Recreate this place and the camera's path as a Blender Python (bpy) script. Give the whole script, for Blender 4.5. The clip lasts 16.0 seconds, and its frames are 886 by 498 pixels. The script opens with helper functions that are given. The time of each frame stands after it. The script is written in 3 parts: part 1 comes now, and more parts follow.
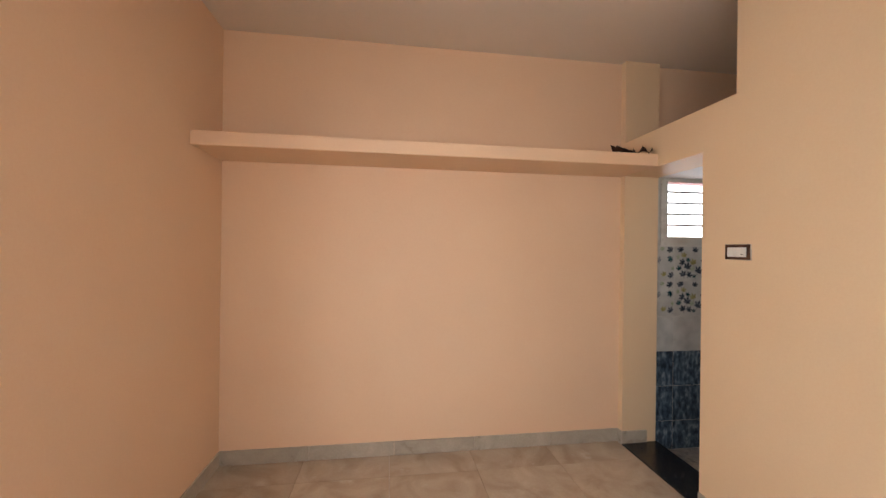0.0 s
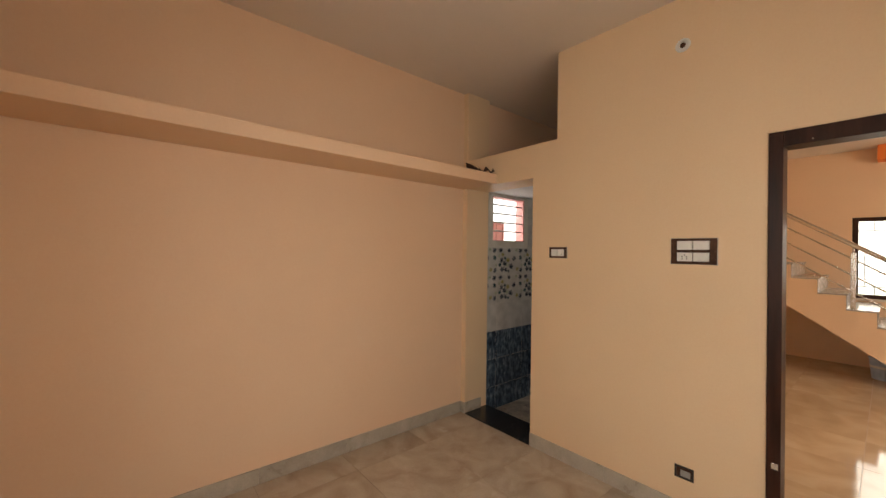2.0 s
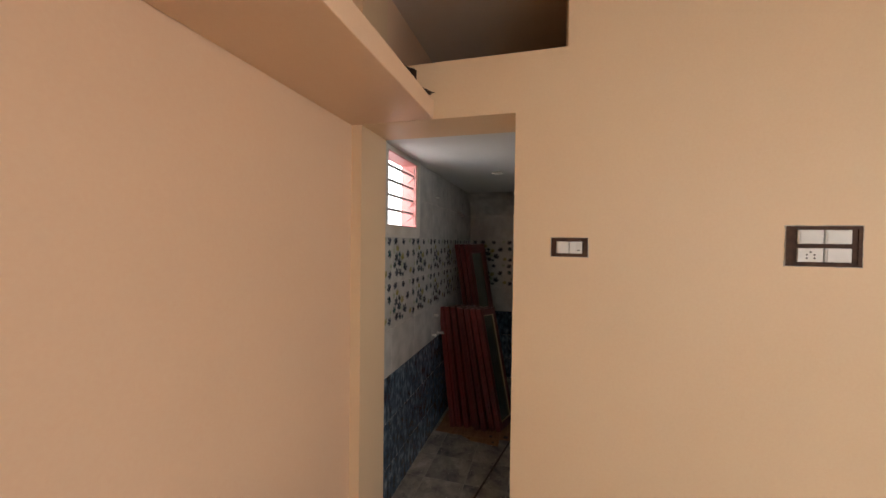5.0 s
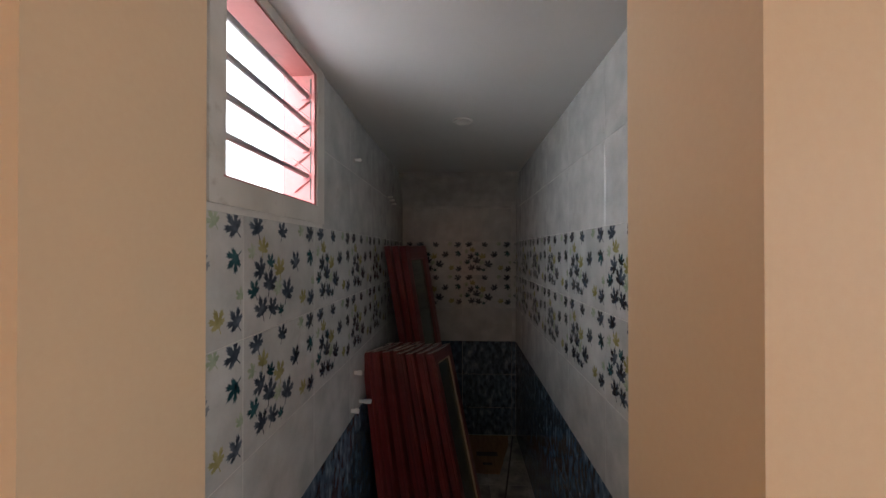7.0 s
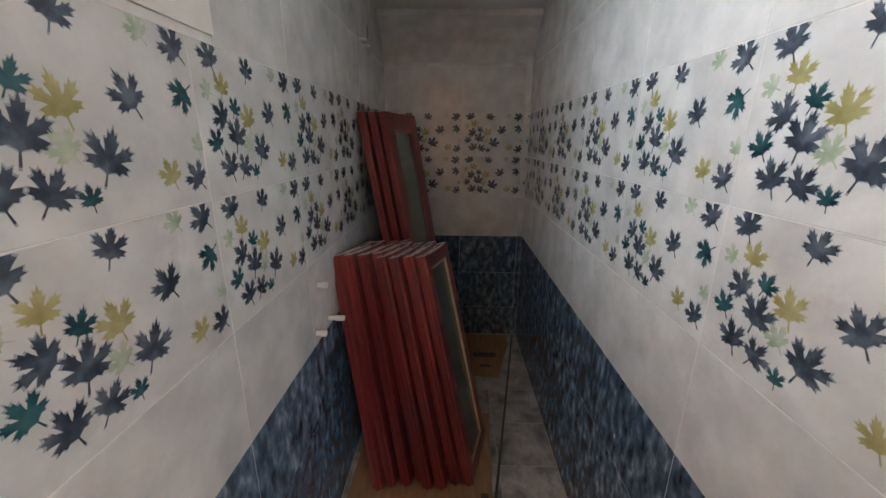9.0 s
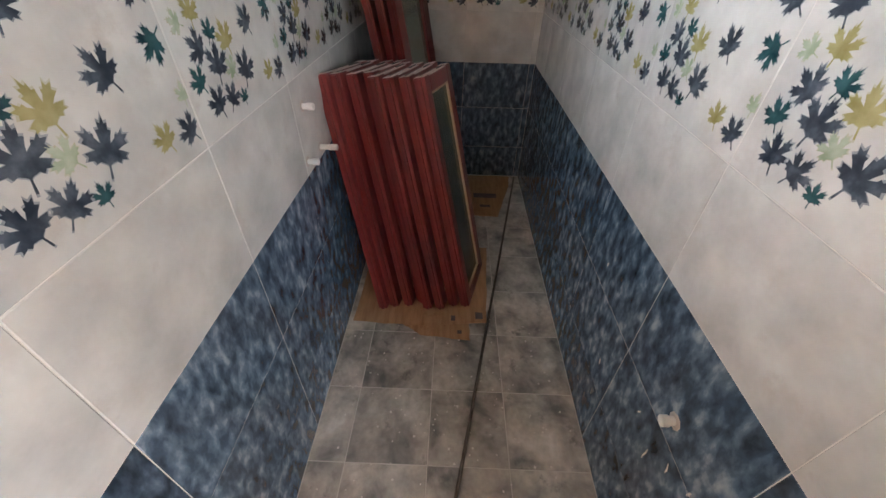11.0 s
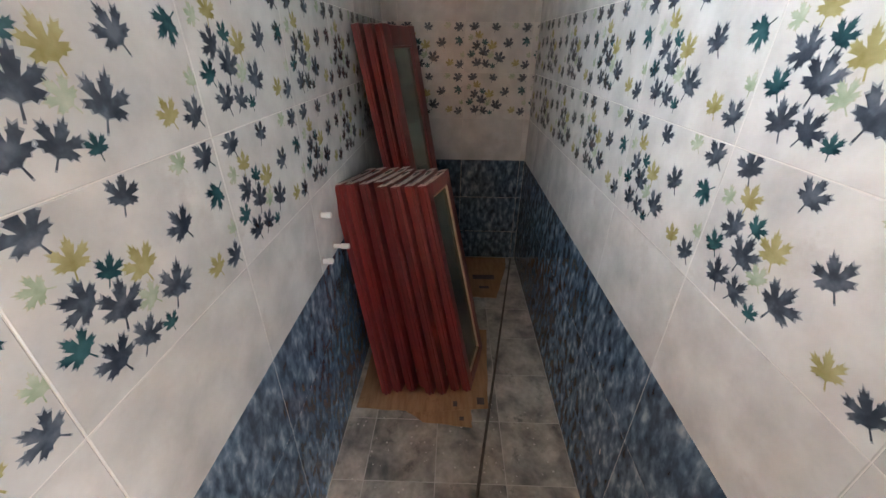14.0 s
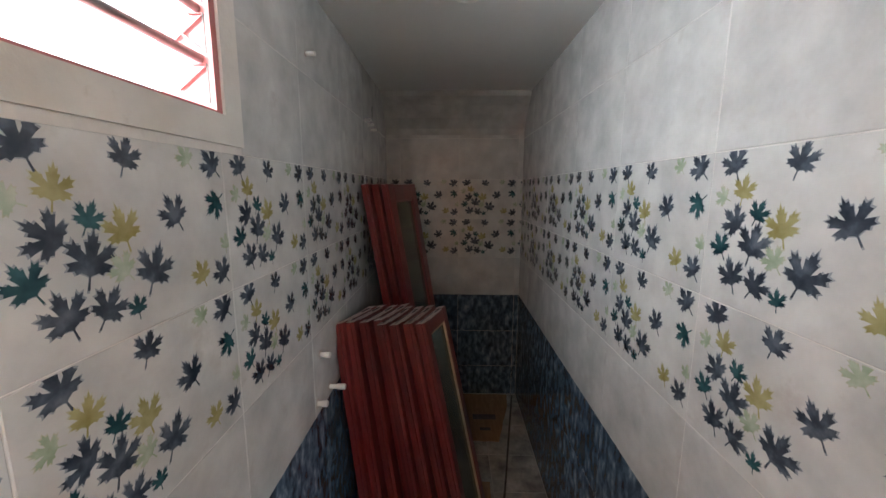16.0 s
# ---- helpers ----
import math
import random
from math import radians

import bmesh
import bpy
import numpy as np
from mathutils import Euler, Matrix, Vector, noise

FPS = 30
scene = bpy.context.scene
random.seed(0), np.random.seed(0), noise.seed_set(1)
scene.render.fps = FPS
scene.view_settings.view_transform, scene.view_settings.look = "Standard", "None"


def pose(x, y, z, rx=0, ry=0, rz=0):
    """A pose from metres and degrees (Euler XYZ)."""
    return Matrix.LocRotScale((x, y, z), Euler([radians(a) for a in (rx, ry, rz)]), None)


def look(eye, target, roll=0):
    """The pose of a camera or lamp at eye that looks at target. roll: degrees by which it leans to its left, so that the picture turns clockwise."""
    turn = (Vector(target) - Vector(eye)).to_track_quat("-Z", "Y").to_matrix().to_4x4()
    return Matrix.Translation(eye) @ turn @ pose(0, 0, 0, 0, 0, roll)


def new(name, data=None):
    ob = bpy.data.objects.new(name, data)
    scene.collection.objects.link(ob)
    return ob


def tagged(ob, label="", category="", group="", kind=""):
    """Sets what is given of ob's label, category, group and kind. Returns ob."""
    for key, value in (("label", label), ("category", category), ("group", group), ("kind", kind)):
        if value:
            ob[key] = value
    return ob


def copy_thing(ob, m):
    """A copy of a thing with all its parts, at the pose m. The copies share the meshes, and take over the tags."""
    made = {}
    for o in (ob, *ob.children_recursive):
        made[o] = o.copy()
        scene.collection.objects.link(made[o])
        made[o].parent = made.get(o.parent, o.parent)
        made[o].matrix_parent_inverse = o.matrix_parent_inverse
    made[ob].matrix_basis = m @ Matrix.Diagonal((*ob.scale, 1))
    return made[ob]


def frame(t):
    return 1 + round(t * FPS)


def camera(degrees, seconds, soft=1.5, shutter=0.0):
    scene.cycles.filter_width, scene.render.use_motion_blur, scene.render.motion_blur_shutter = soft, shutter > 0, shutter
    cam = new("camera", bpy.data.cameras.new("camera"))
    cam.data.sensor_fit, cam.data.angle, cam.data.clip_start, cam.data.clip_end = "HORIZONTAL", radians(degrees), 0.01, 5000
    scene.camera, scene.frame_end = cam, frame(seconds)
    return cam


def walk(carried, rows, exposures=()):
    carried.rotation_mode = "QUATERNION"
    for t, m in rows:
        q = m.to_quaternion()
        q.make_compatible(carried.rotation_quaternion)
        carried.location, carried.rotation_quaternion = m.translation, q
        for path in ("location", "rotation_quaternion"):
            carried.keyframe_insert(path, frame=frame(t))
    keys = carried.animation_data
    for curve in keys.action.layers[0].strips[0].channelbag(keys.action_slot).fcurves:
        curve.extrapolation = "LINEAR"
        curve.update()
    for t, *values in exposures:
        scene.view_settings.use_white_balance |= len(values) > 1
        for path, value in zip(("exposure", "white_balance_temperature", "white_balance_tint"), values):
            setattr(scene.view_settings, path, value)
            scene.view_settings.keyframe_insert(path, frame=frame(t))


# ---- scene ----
cam = camera(99.2, 16.0)
PATH = [
    (0, (-1.823, -2.786, 1.512), (-1.542, -0.806, 1.512), 0.7),
    (0.5, (-1.975, -2.672, 1.508), (-1.452, -0.742, 1.512), 1.1),
    (1, (-2.182, -2.601, 1.495), (-1.377, -0.771, 1.51), 1.1),
    (1.5, (-2.321, -2.59, 1.511), (-1.257, -0.897, 1.521), 0.8),
    (2, (-2.454, -2.614, 1.514), (-1.163, -1.087, 1.525), 0.8),
    (2.5, (-2.538, -2.484, 1.519), (-1.088, -1.106, 1.523), 0.8),
    (3, (-2.545, -2.22, 1.523), (-0.968, -0.991, 1.521), 0.7),
    (3.2, (-2.503, -2.088, 1.5), (-0.882, -0.917, 1.502), 0.7),
    (5.5, (-1.367, -0.745, 1.536), (0.602, -0.395, 1.495), 0.8),
    (6, (-1.018, -0.627, 1.509), (0.974, -0.448, 1.48), 0.9),
    (6.5, (-0.67, -0.581, 1.504), (1.328, -0.48, 1.487), 0.9),
    (7, (-0.37, -0.512, 1.473), (1.628, -0.423, 1.485), -0.0),
    (7.5, (-0.102, -0.486, 1.473), (1.896, -0.41, 1.465), 0.0),
    (8, (0.067, -0.482, 1.459), (2.065, -0.412, 1.423), 0.2),
    (8.5, (0.141, -0.474, 1.427), (2.121, -0.429, 1.149), 0.3),
    (9, (0.183, -0.477, 1.388), (2.102, -0.431, 0.826), 0.4),
    (9.5, (0.207, -0.478, 1.35), (2.044, -0.431, 0.563), 0.6),
    (10, (0.228, -0.477, 1.308), (1.971, -0.435, 0.328), 0.8),
    (10.2, (0.231, -0.478, 1.294), (1.928, -0.439, 0.236), 1.1),
    (12.3, (0.223, -0.475, 1.347), (1.703, -0.44, 0.001), 0.6),
    (12.5, (0.217, -0.475, 1.364), (1.717, -0.438, 0.041), 0.7),
    (13, (0.203, -0.469, 1.387), (1.801, -0.433, 0.184), 0.7),
    (13.5, (0.189, -0.47, 1.411), (1.872, -0.433, 0.332), 0.7),
    (14, (0.176, -0.473, 1.43), (1.934, -0.432, 0.478), 0.6),
    (14.5, (0.164, -0.473, 1.452), (1.99, -0.433, 0.636), 0.6),
    (15, (0.152, -0.474, 1.468), (2.038, -0.432, 0.804), 0.5),
    (15.5, (0.135, -0.474, 1.472), (2.076, -0.433, 0.992), 0.3),
    (16, (0.126, -0.475, 1.483), (2.101, -0.437, 1.171), 0.2),
]
EXPOSURES = [(0, -0.55, 6500, 10), (1.5, -0.8, 6900, 10), (2.5, -1.28, 8000, 10), (3.2, -1.45, 8300, 10), (5.3, -0.68, 6500, 10),
             (6.5, -0.62, 6300, 10), (7.6, -0.75, 6100, 10), (8.4, -0.15, 6100, 10), (9.0, 0.8, 6080, 9), (10.2, 1.35, 6080, 9),
             (12.3, 1.4, 6060, 9), (14.5, 1.25, 6080, 9), (15.5, 0.95, 6120, 9), (16.0, 0.5, 6120, 9)]
walk(cam, [(t, look(eye, target, roll)) for t, eye, target, roll in PATH], EXPOSURES)

# ---- world and lights ----
world = bpy.data.worlds.new("sky")
scene.world = world
world.use_nodes = True
sky = world.node_tree.nodes.new("ShaderNodeTexSky")
sky.sky_type, sky.sun_disc = "NISHITA", False
sky.sun_elevation, sky.sun_rotation = radians(50), radians(150)
world.node_tree.links.new(sky.outputs[0], world.node_tree.nodes["Background"].inputs[0])
world.node_tree.nodes["Background"].inputs[1].default_value = 0.1


def area_lamp(name, eye, target, width, height, power, colour):
    lamp = bpy.data.lights.new(name, "AREA")
    lamp.shape, lamp.size, lamp.size_y = "RECTANGLE", width, height
    lamp.energy, lamp.color = power, colour
    ob = new(name, lamp)
    ob.matrix_world = look(eye, target)
    return ob


# Two added lamps behind unseen openings brighten the bedroom.
area_lamp("bedroom_west_window_daylight", (-3.42, -2.35, 1.85), (0, -1.6, 0.6), 1.8, 1.5, 110, (0.95, 0.97, 1.0))
area_lamp("bedroom_south_window_daylight", (-1.6, -3.95, 1.85), (-1.6, 0, 0.6), 1.8, 1.5, 82, (0.95, 0.97, 1.0))
area_lamp("bathroom_window_daylight", (-1.35, 0.55, 2.45), (-1.35, -1.0, 2.25), 3.5, 1.5, 450, (0.93, 0.965, 1.0))
area_lamp("hall_window_daylight", (6.3, -2.45, 1.9), (3.0, -2.6, 0.6), 2.4, 1.9, 110, (1.0, 0.98, 0.93))
# Extra lamp out of view, added to brighten the hall.
area_lamp("hall_front_daylight", (2.6, -6.6, 1.6), (2.6, 0, 1.0), 2.6, 1.8, 220, (1.0, 0.95, 0.88))

# ---- materials ----


def nodes_of(name):
    m = bpy.data.materials.new(name)
    m.use_nodes = True
    return m, m.node_tree.nodes, m.node_tree.links, m.node_tree.nodes["Principled BSDF"]


def surface(name, stops, scale=4.0, rough=0.5, bump=0.05, bump_scale=60.0, metal=0.0, stretch=(1, 1, 1), detail=6.0,
            vary=0.0, rough_vary=0.1, gloss=0.5, distortion=0.0, fine=0.0, fine_scale=90.0, wear=None, wear_at=0.6, wear_scale=7.0):
    """A procedural surface: coarse mottling through a colour ramp, fine grain, relief, and an optional layer of wear."""
    m, n, l, p = nodes_of(name)
    tc, info = n.new("ShaderNodeTexCoord"), n.new("ShaderNodeObjectInfo")
    shift = n.new("ShaderNodeVectorMath")
    shift.operation = "MULTIPLY_ADD"
    comb = n.new("ShaderNodeCombineXYZ")
    for k in range(3):
        l.new(info.outputs["Random"], comb.inputs[k])
    shift.inputs[1].default_value = (17.0, 31.0, 23.0)
    l.new(comb.outputs[0], shift.inputs[0])
    l.new(tc.outputs["Object"], shift.inputs[2])
    mp = n.new("ShaderNodeMapping")
    mp.inputs["Scale"].default_value = stretch
    l.new(shift.outputs[0], mp.inputs[0])
    a = n.new("ShaderNodeTexNoise")
    a.inputs["Scale"].default_value, a.inputs["Detail"].default_value, a.inputs["Distortion"].default_value = scale, detail, distortion
    l.new(mp.outputs[0], a.inputs["Vector"])
    ramp = n.new("ShaderNodeValToRGB")
    e = ramp.color_ramp.elements
    while len(e) < len(stops):
        e.new(0.5)
    for k, (at, c) in enumerate(stops):
        e[k].position, e[k].color = at, (*c, 1)
    l.new(a.outputs[0], ramp.inputs[0])
    colour = ramp.outputs[0]
    b = n.new("ShaderNodeTexNoise")
    b.inputs["Scale"].default_value, b.inputs["Detail"].default_value = fine_scale, 3
    l.new(mp.outputs[0], b.inputs["Vector"])

    def mix(mode, fac, one, two):
        x = n.new("ShaderNodeMix")
        x.data_type, x.blend_type = "RGBA", mode
        for sock, v in ((x.inputs[0], fac), (x.inputs[6], one), (x.inputs[7], two)):
            if isinstance(v, (float, int)):
                sock.default_value = v
            elif isinstance(v, tuple):
                sock.default_value = (*v, 1)
            else:
                l.new(v, sock)
        return x.outputs[2]
    if fine:
        colour = mix("OVERLAY", fine, colour, b.outputs[0])
    if wear:
        w = n.new("ShaderNodeTexNoise")
        w.inputs["Scale"].default_value, w.inputs["Detail"].default_value, w.inputs["Roughness"].default_value = wear_scale, 8, 0.65
        l.new(shift.outputs[0], w.inputs["Vector"])
        wr = n.new("ShaderNodeMapRange")
        wr.inputs[1].default_value, wr.inputs[2].default_value = wear_at, wear_at + 0.14
        l.new(w.outputs[0], wr.inputs[0])
        colour = mix("MIX", wr.outputs[0], colour, wear)
    if vary:
        hsv = n.new("ShaderNodeHueSaturation")
        mr = n.new("ShaderNodeMapRange")
        mr.inputs[3].default_value, mr.inputs[4].default_value = 1 - vary, 1 + vary
        l.new(info.outputs["Random"], mr.inputs[0])
        l.new(mr.outputs[0], hsv.inputs["Value"])
        l.new(colour, hsv.inputs["Color"])
        colour = hsv.outputs[0]
    l.new(colour, p.inputs["Base Color"])
    rr = n.new("ShaderNodeMapRange")
    rr.inputs[3].default_value, rr.inputs[4].default_value = max(0.02, rough - rough_vary), min(1, rough + rough_vary)
    l.new(a.outputs[0], rr.inputs[0])
    l.new(rr.outputs[0], p.inputs["Roughness"])
    p.inputs["Metallic"].default_value = metal
    p.inputs["Specular IOR Level"].default_value = gloss
    if bump:
        c = n.new("ShaderNodeTexNoise")
        c.inputs["Scale"].default_value, c.inputs["Detail"].default_value = bump_scale, 4
        l.new(mp.outputs[0], c.inputs["Vector"])
        bp = n.new("ShaderNodeBump")
        bp.inputs["Strength"].default_value, bp.inputs["Distance"].default_value = bump, 0.01
        l.new(c.outputs[0], bp.inputs["Height"])
        l.new(bp.outputs[0], p.inputs["Normal"])
    return m


PEACH = surface("peach_wall_paint", [(0.3, (0.79, 0.555, 0.375)), (0.7, (0.82, 0.59, 0.405))], 1.3, 0.55, 0.06, 45, fine=0.06, gloss=0.35)
# A slightly yellower peach, used on the east wall only.
EASTPEACH = surface("east_wall_peach_paint", [(0.3, (0.765, 0.565, 0.36)), (0.7, (0.795, 0.60, 0.388))], 1.3, 0.55, 0.06, 45, fine=0.06, gloss=0.35)
CEIL = surface("white_ceiling_paint", [(0.3, (0.70, 0.62, 0.53)), (0.7, (0.75, 0.67, 0.58))], 1.1, 0.7, 0.06, 40, gloss=0.3)
BATHCEIL = surface("white_limewash", [(0.3, (0.68, 0.69, 0.68)), (0.7, (0.76, 0.77, 0.76))], 1.6, 0.7, 0.08, 40, gloss=0.3)
PLASTER = surface("raw_plaster", [(0.3, (0.42, 0.38, 0.34)), (0.7, (0.62, 0.57, 0.51))], 9, 0.85, 0.3, 80)
LIMEBAND = surface("cement_window_border", [(0.3, (0.52, 0.49, 0.43)), (0.65, (0.70, 0.68, 0.63))], 5, 0.75, 0.15, 60,
                   wear=(0.38, 0.33, 0.26), wear_at=0.58, wear_scale=6)
BEDTILE = surface("beige_marbled_floor_tile", [(0.25, (0.36, 0.28, 0.21)), (0.5, (0.47, 0.39, 0.30)), (0.75, (0.55, 0.47, 0.38))], 3.2, 0.22,
                  0.01, 30, detail=10, distortion=1.5, vary=0.05, fine=0.1, wear=(0.56, 0.50, 0.42), wear_at=0.60, wear_scale=5)
HALLTILE = surface("polished_cream_floor_tile", [(0.25, (0.50, 0.36, 0.23)), (0.5, (0.60, 0.45, 0.30)), (0.75, (0.68, 0.54, 0.38))], 2.2, 0.085,
                   0.0, 30, detail=8, distortion=1.2, vary=0.03, rough_vary=0.03)
SKIRT = surface("grey_beige_skirting_tile", [(0.25, (0.34, 0.30, 0.24)), (0.75, (0.47, 0.42, 0.35))], 6, 0.3, 0.03, 60, detail=8, distortion=1, vary=0.08,
                fine=0.15)
GROUT = surface("pale_grout", [(0.3, (0.60, 0.57, 0.52)), (0.7, (0.72, 0.69, 0.64))], 20, 0.85, 0.2, 150)
TILEGROUT = surface("white_tile_grout", [(0.3, (0.62, 0.60, 0.56)), (0.7, (0.72, 0.70, 0.66))], 20, 0.85, 0.1, 150)
DARKGROUT = surface("dusty_floor_grout", [(0.3, (0.46, 0.44, 0.40)), (0.7, (0.62, 0.59, 0.54))], 15, 0.9, 0.2, 150)
WHITETILE = surface("pale_grey_glazed_tile", [(0.28, (0.47, 0.475, 0.465)), (0.5, (0.575, 0.577, 0.56)), (0.72, (0.68, 0.68, 0.655))], 9, 0.10, 0.01, 30,
                    detail=5, vary=0.02, fine=0.06, wear=(0.53, 0.515, 0.49), wear_at=0.57, wear_scale=11, rough_vary=0.05)
BLUETILE = surface("mottled_navy_glazed_tile", [(0.28, (0.022, 0.033, 0.050)), (0.44, (0.056, 0.086, 0.125)), (0.57, (0.12, 0.175, 0.24)),
                                                (0.76, (0.36, 0.43, 0.49))], 22, 0.16, 0.015, 30, stretch=(1.5, 1.5, 0.8), detail=8, vary=0.10, distortion=0.2,
                   rough_vary=0.06, fine=0.12, fine_scale=70)
BATHFLOOR = surface("dusty_grey_floor_tile", [(0.30, (0.12, 0.125, 0.125)), (0.44, (0.30, 0.285, 0.255)), (0.58, (0.45, 0.42, 0.37)), (0.75, (0.60, 0.58, 0.54))],
                    8, 0.34, 0.05, 70, detail=10, distortion=0.4, vary=0.12, fine=0.35, fine_scale=45, wear=(0.06, 0.065, 0.068), wear_at=0.60, wear_scale=10)
INK = surface("slate_blue_leaf_glaze", [(0.32, (0.026, 0.035, 0.052)), (0.5, (0.052, 0.066, 0.088)), (0.7, (0.125, 0.15, 0.185))], 34, 0.2, 0)
TEAL = surface("deep_teal_leaf_glaze", [(0.32, (0.008, 0.030, 0.042)), (0.7, (0.045, 0.125, 0.135))], 32, 0.2, 0)
OLIVE = surface("olive_yellow_leaf_glaze", [(0.3, (0.25, 0.225, 0.075)), (0.7, (0.44, 0.41, 0.21))], 32, 0.2, 0)
SAGE = surface("sage_green_leaf_glaze", [(0.3, (0.26, 0.34, 0.22)), (0.7, (0.52, 0.57, 0.46))], 32, 0.2, 0)
HALO = surface("pale_slate_leaf_edge", [(0.3, (0.25, 0.275, 0.30)), (0.7, (0.36, 0.38, 0.40))], 60, 0.2, 0)
PALEHALO = surface("pale_olive_leaf_edge", [(0.3, (0.45, 0.445, 0.33)), (0.7, (0.53, 0.53, 0.43))], 60, 0.2, 0)
GRANITE = surface("black_granite", [(0.35, (0.008, 0.008, 0.009)), (0.62, (0.02, 0.02, 0.021)), (0.7, (0.07, 0.07, 0.07))], 40, 0.22, 0.01, 80, detail=8,
                  wear=(0.06, 0.055, 0.05), wear_at=0.56, wear_scale=4)
REDWOOD = surface("dark_red_painted_wood", [(0.25, (0.10, 0.014, 0.014)), (0.5, (0.165, 0.024, 0.023)), (0.75, (0.24, 0.046, 0.042))], 7, 0.33, 0.05, 60,
                  stretch=(3, 3, 0.35), detail=8, vary=0.12, fine=0.2, rough_vary=0.12)
RAWEND = surface("dusty_pinkish_end_grain", [(0.3, (0.46, 0.36, 0.33)), (0.7, (0.74, 0.66, 0.62))], 18, 0.8, 0.2, 90, stretch=(1, 4, 1), detail=8)
BEAD = surface("cream_glazing_bead", [(0.3, (0.48, 0.36, 0.22)), (0.7, (0.60, 0.48, 0.32))], 12, 0.6, 0.1, 80)
DOORWOOD = surface("dark_brown_varnished_wood", [(0.3, (0.018, 0.006, 0.003)), (0.7, (0.05, 0.017, 0.009))], 6, 0.42, 0.05, 60, stretch=(4, 4, 0.4), detail=8, fine=0.2, gloss=0.22)
PINK = surface("pink_painted_metal", [(0.3, (0.40, 0.13, 0.12)), (0.7, (0.50, 0.185, 0.17))], 9, 0.5, 0.06, 60, wear=(0.36, 0.16, 0.14), wear_at=0.58, wear_scale=14)
RODMETAL = surface("dull_aluminium", [(0.3, (0.34, 0.34, 0.34)), (0.7, (0.50, 0.50, 0.50))], 20, 0.4, 0.03, 90, metal=0.6)
STEEL = surface("brushed_stainless_steel", [(0.3, (0.55, 0.53, 0.50)), (0.7, (0.68, 0.66, 0.62))], 20, 0.22, 0.02, 120, metal=1.0, stretch=(1, 1, 8))
IRON = surface("dark_iron_rod", [(0.3, (0.06, 0.052, 0.045)), (0.7, (0.14, 0.125, 0.11))], 30, 0.55, 0.1, 100, metal=0.4)
WHITEPLASTIC = surface("white_plastic", [(0.3, (0.72, 0.71, 0.67)), (0.7, (0.80, 0.79, 0.75))], 15, 0.35, 0.01, 80)
BOXMETAL = surface("rust_brown_back_box", [(0.3, (0.035, 0.016, 0.010)), (0.7, (0.10, 0.05, 0.03))], 25, 0.6, 0.2, 90, gloss=0.2, wear=(0.16, 0.09, 0.055), wear_at=0.62, wear_scale=40)
BLACK = surface("black_plastic", [(0.3, (0.008, 0.008, 0.008)), (0.7, (0.02, 0.018, 0.018))], 20, 0.4, 0.02, 80)
CARD = surface("brown_cardboard", [(0.3, (0.30, 0.17, 0.085)), (0.7, (0.43, 0.27, 0.15))], 8, 0.85, 0.1, 120, stretch=(1, 6, 1), fine=0.15,
               wear=(0.22, 0.12, 0.06), wear_at=0.6, wear_scale=9)
PRINT = surface("dark_printing_ink", [(0.3, (0.06, 0.05, 0.05)), (0.7, (0.14, 0.11, 0.10))], 30, 0.8, 0)
RAG = surface("dark_brown_scrap", [(0.3, (0.035, 0.018, 0.012)), (0.7, (0.10, 0.055, 0.035))], 20, 0.8, 0.2, 90)
STAIRSTONE = surface("grey_stair_granite", [(0.3, (0.32, 0.28, 0.25)), (0.7, (0.52, 0.47, 0.43))], 25, 0.25, 0.02, 90, detail=9)
ORANGE = surface("orange_wall_paint", [(0.3, (0.80, 0.19, 0.035)), (0.7, (0.85, 0.23, 0.05))], 2, 0.55, 0.04, 50)
LIME = surface("lime_wall_paint", [(0.3, (0.50, 0.42, 0.03)), (0.7, (0.55, 0.47, 0.05))], 2, 0.55, 0.04, 50)
GREYP = surface("grey_wall_paint", [(0.3, (0.44, 0.36, 0.30)), (0.7, (0.49, 0.41, 0.34))], 2, 0.55, 0.04, 50)
BLUECAN = surface("pale_blue_plastic", [(0.3, (0.35, 0.45, 0.60)), (0.7, (0.50, 0.60, 0.72))], 12, 0.4, 0.02, 60)
GLASS, _n, _l, _p = nodes_of("dusty_pane_glass")
_p.inputs["Base Color"].default_value = (0.30, 0.34, 0.27, 1)
_p.inputs["Roughness"].default_value, _p.inputs["Transmission Weight"].default_value = 0.15, 0.6
_p.inputs["IOR"].default_value = 1.45


# ---- building helpers ----


def add_box(bm, x0, x1, y0, y1, z0, z1, mat=0):
    v = [bm.verts.new(c) for c in ((x0, y0, z0), (x1, y0, z0), (x1, y1, z0), (x0, y1, z0), (x0, y0, z1), (x1, y0, z1), (x1, y1, z1), (x0, y1, z1))]
    for f in ((3, 2, 1, 0), (4, 5, 6, 7), (0, 1, 5, 4), (1, 2, 6, 5), (2, 3, 7, 6), (3, 0, 4, 7)):
        bm.faces.new([v[k] for k in f]).material_index = mat


def boxes(*list_of):
    bm = bmesh.new()
    for b in list_of:
        add_box(bm, *b)
    return bm


def soft_box(x0, x1, y0, y1, z0, z1, r=0.004, seg=2):
    bm = boxes((x0, x1, y0, y1, z0, z1))
    bmesh.ops.bevel(bm, geom=bm.edges[:], offset=r, segments=seg, affect="EDGES", profile=0.6)
    return bm


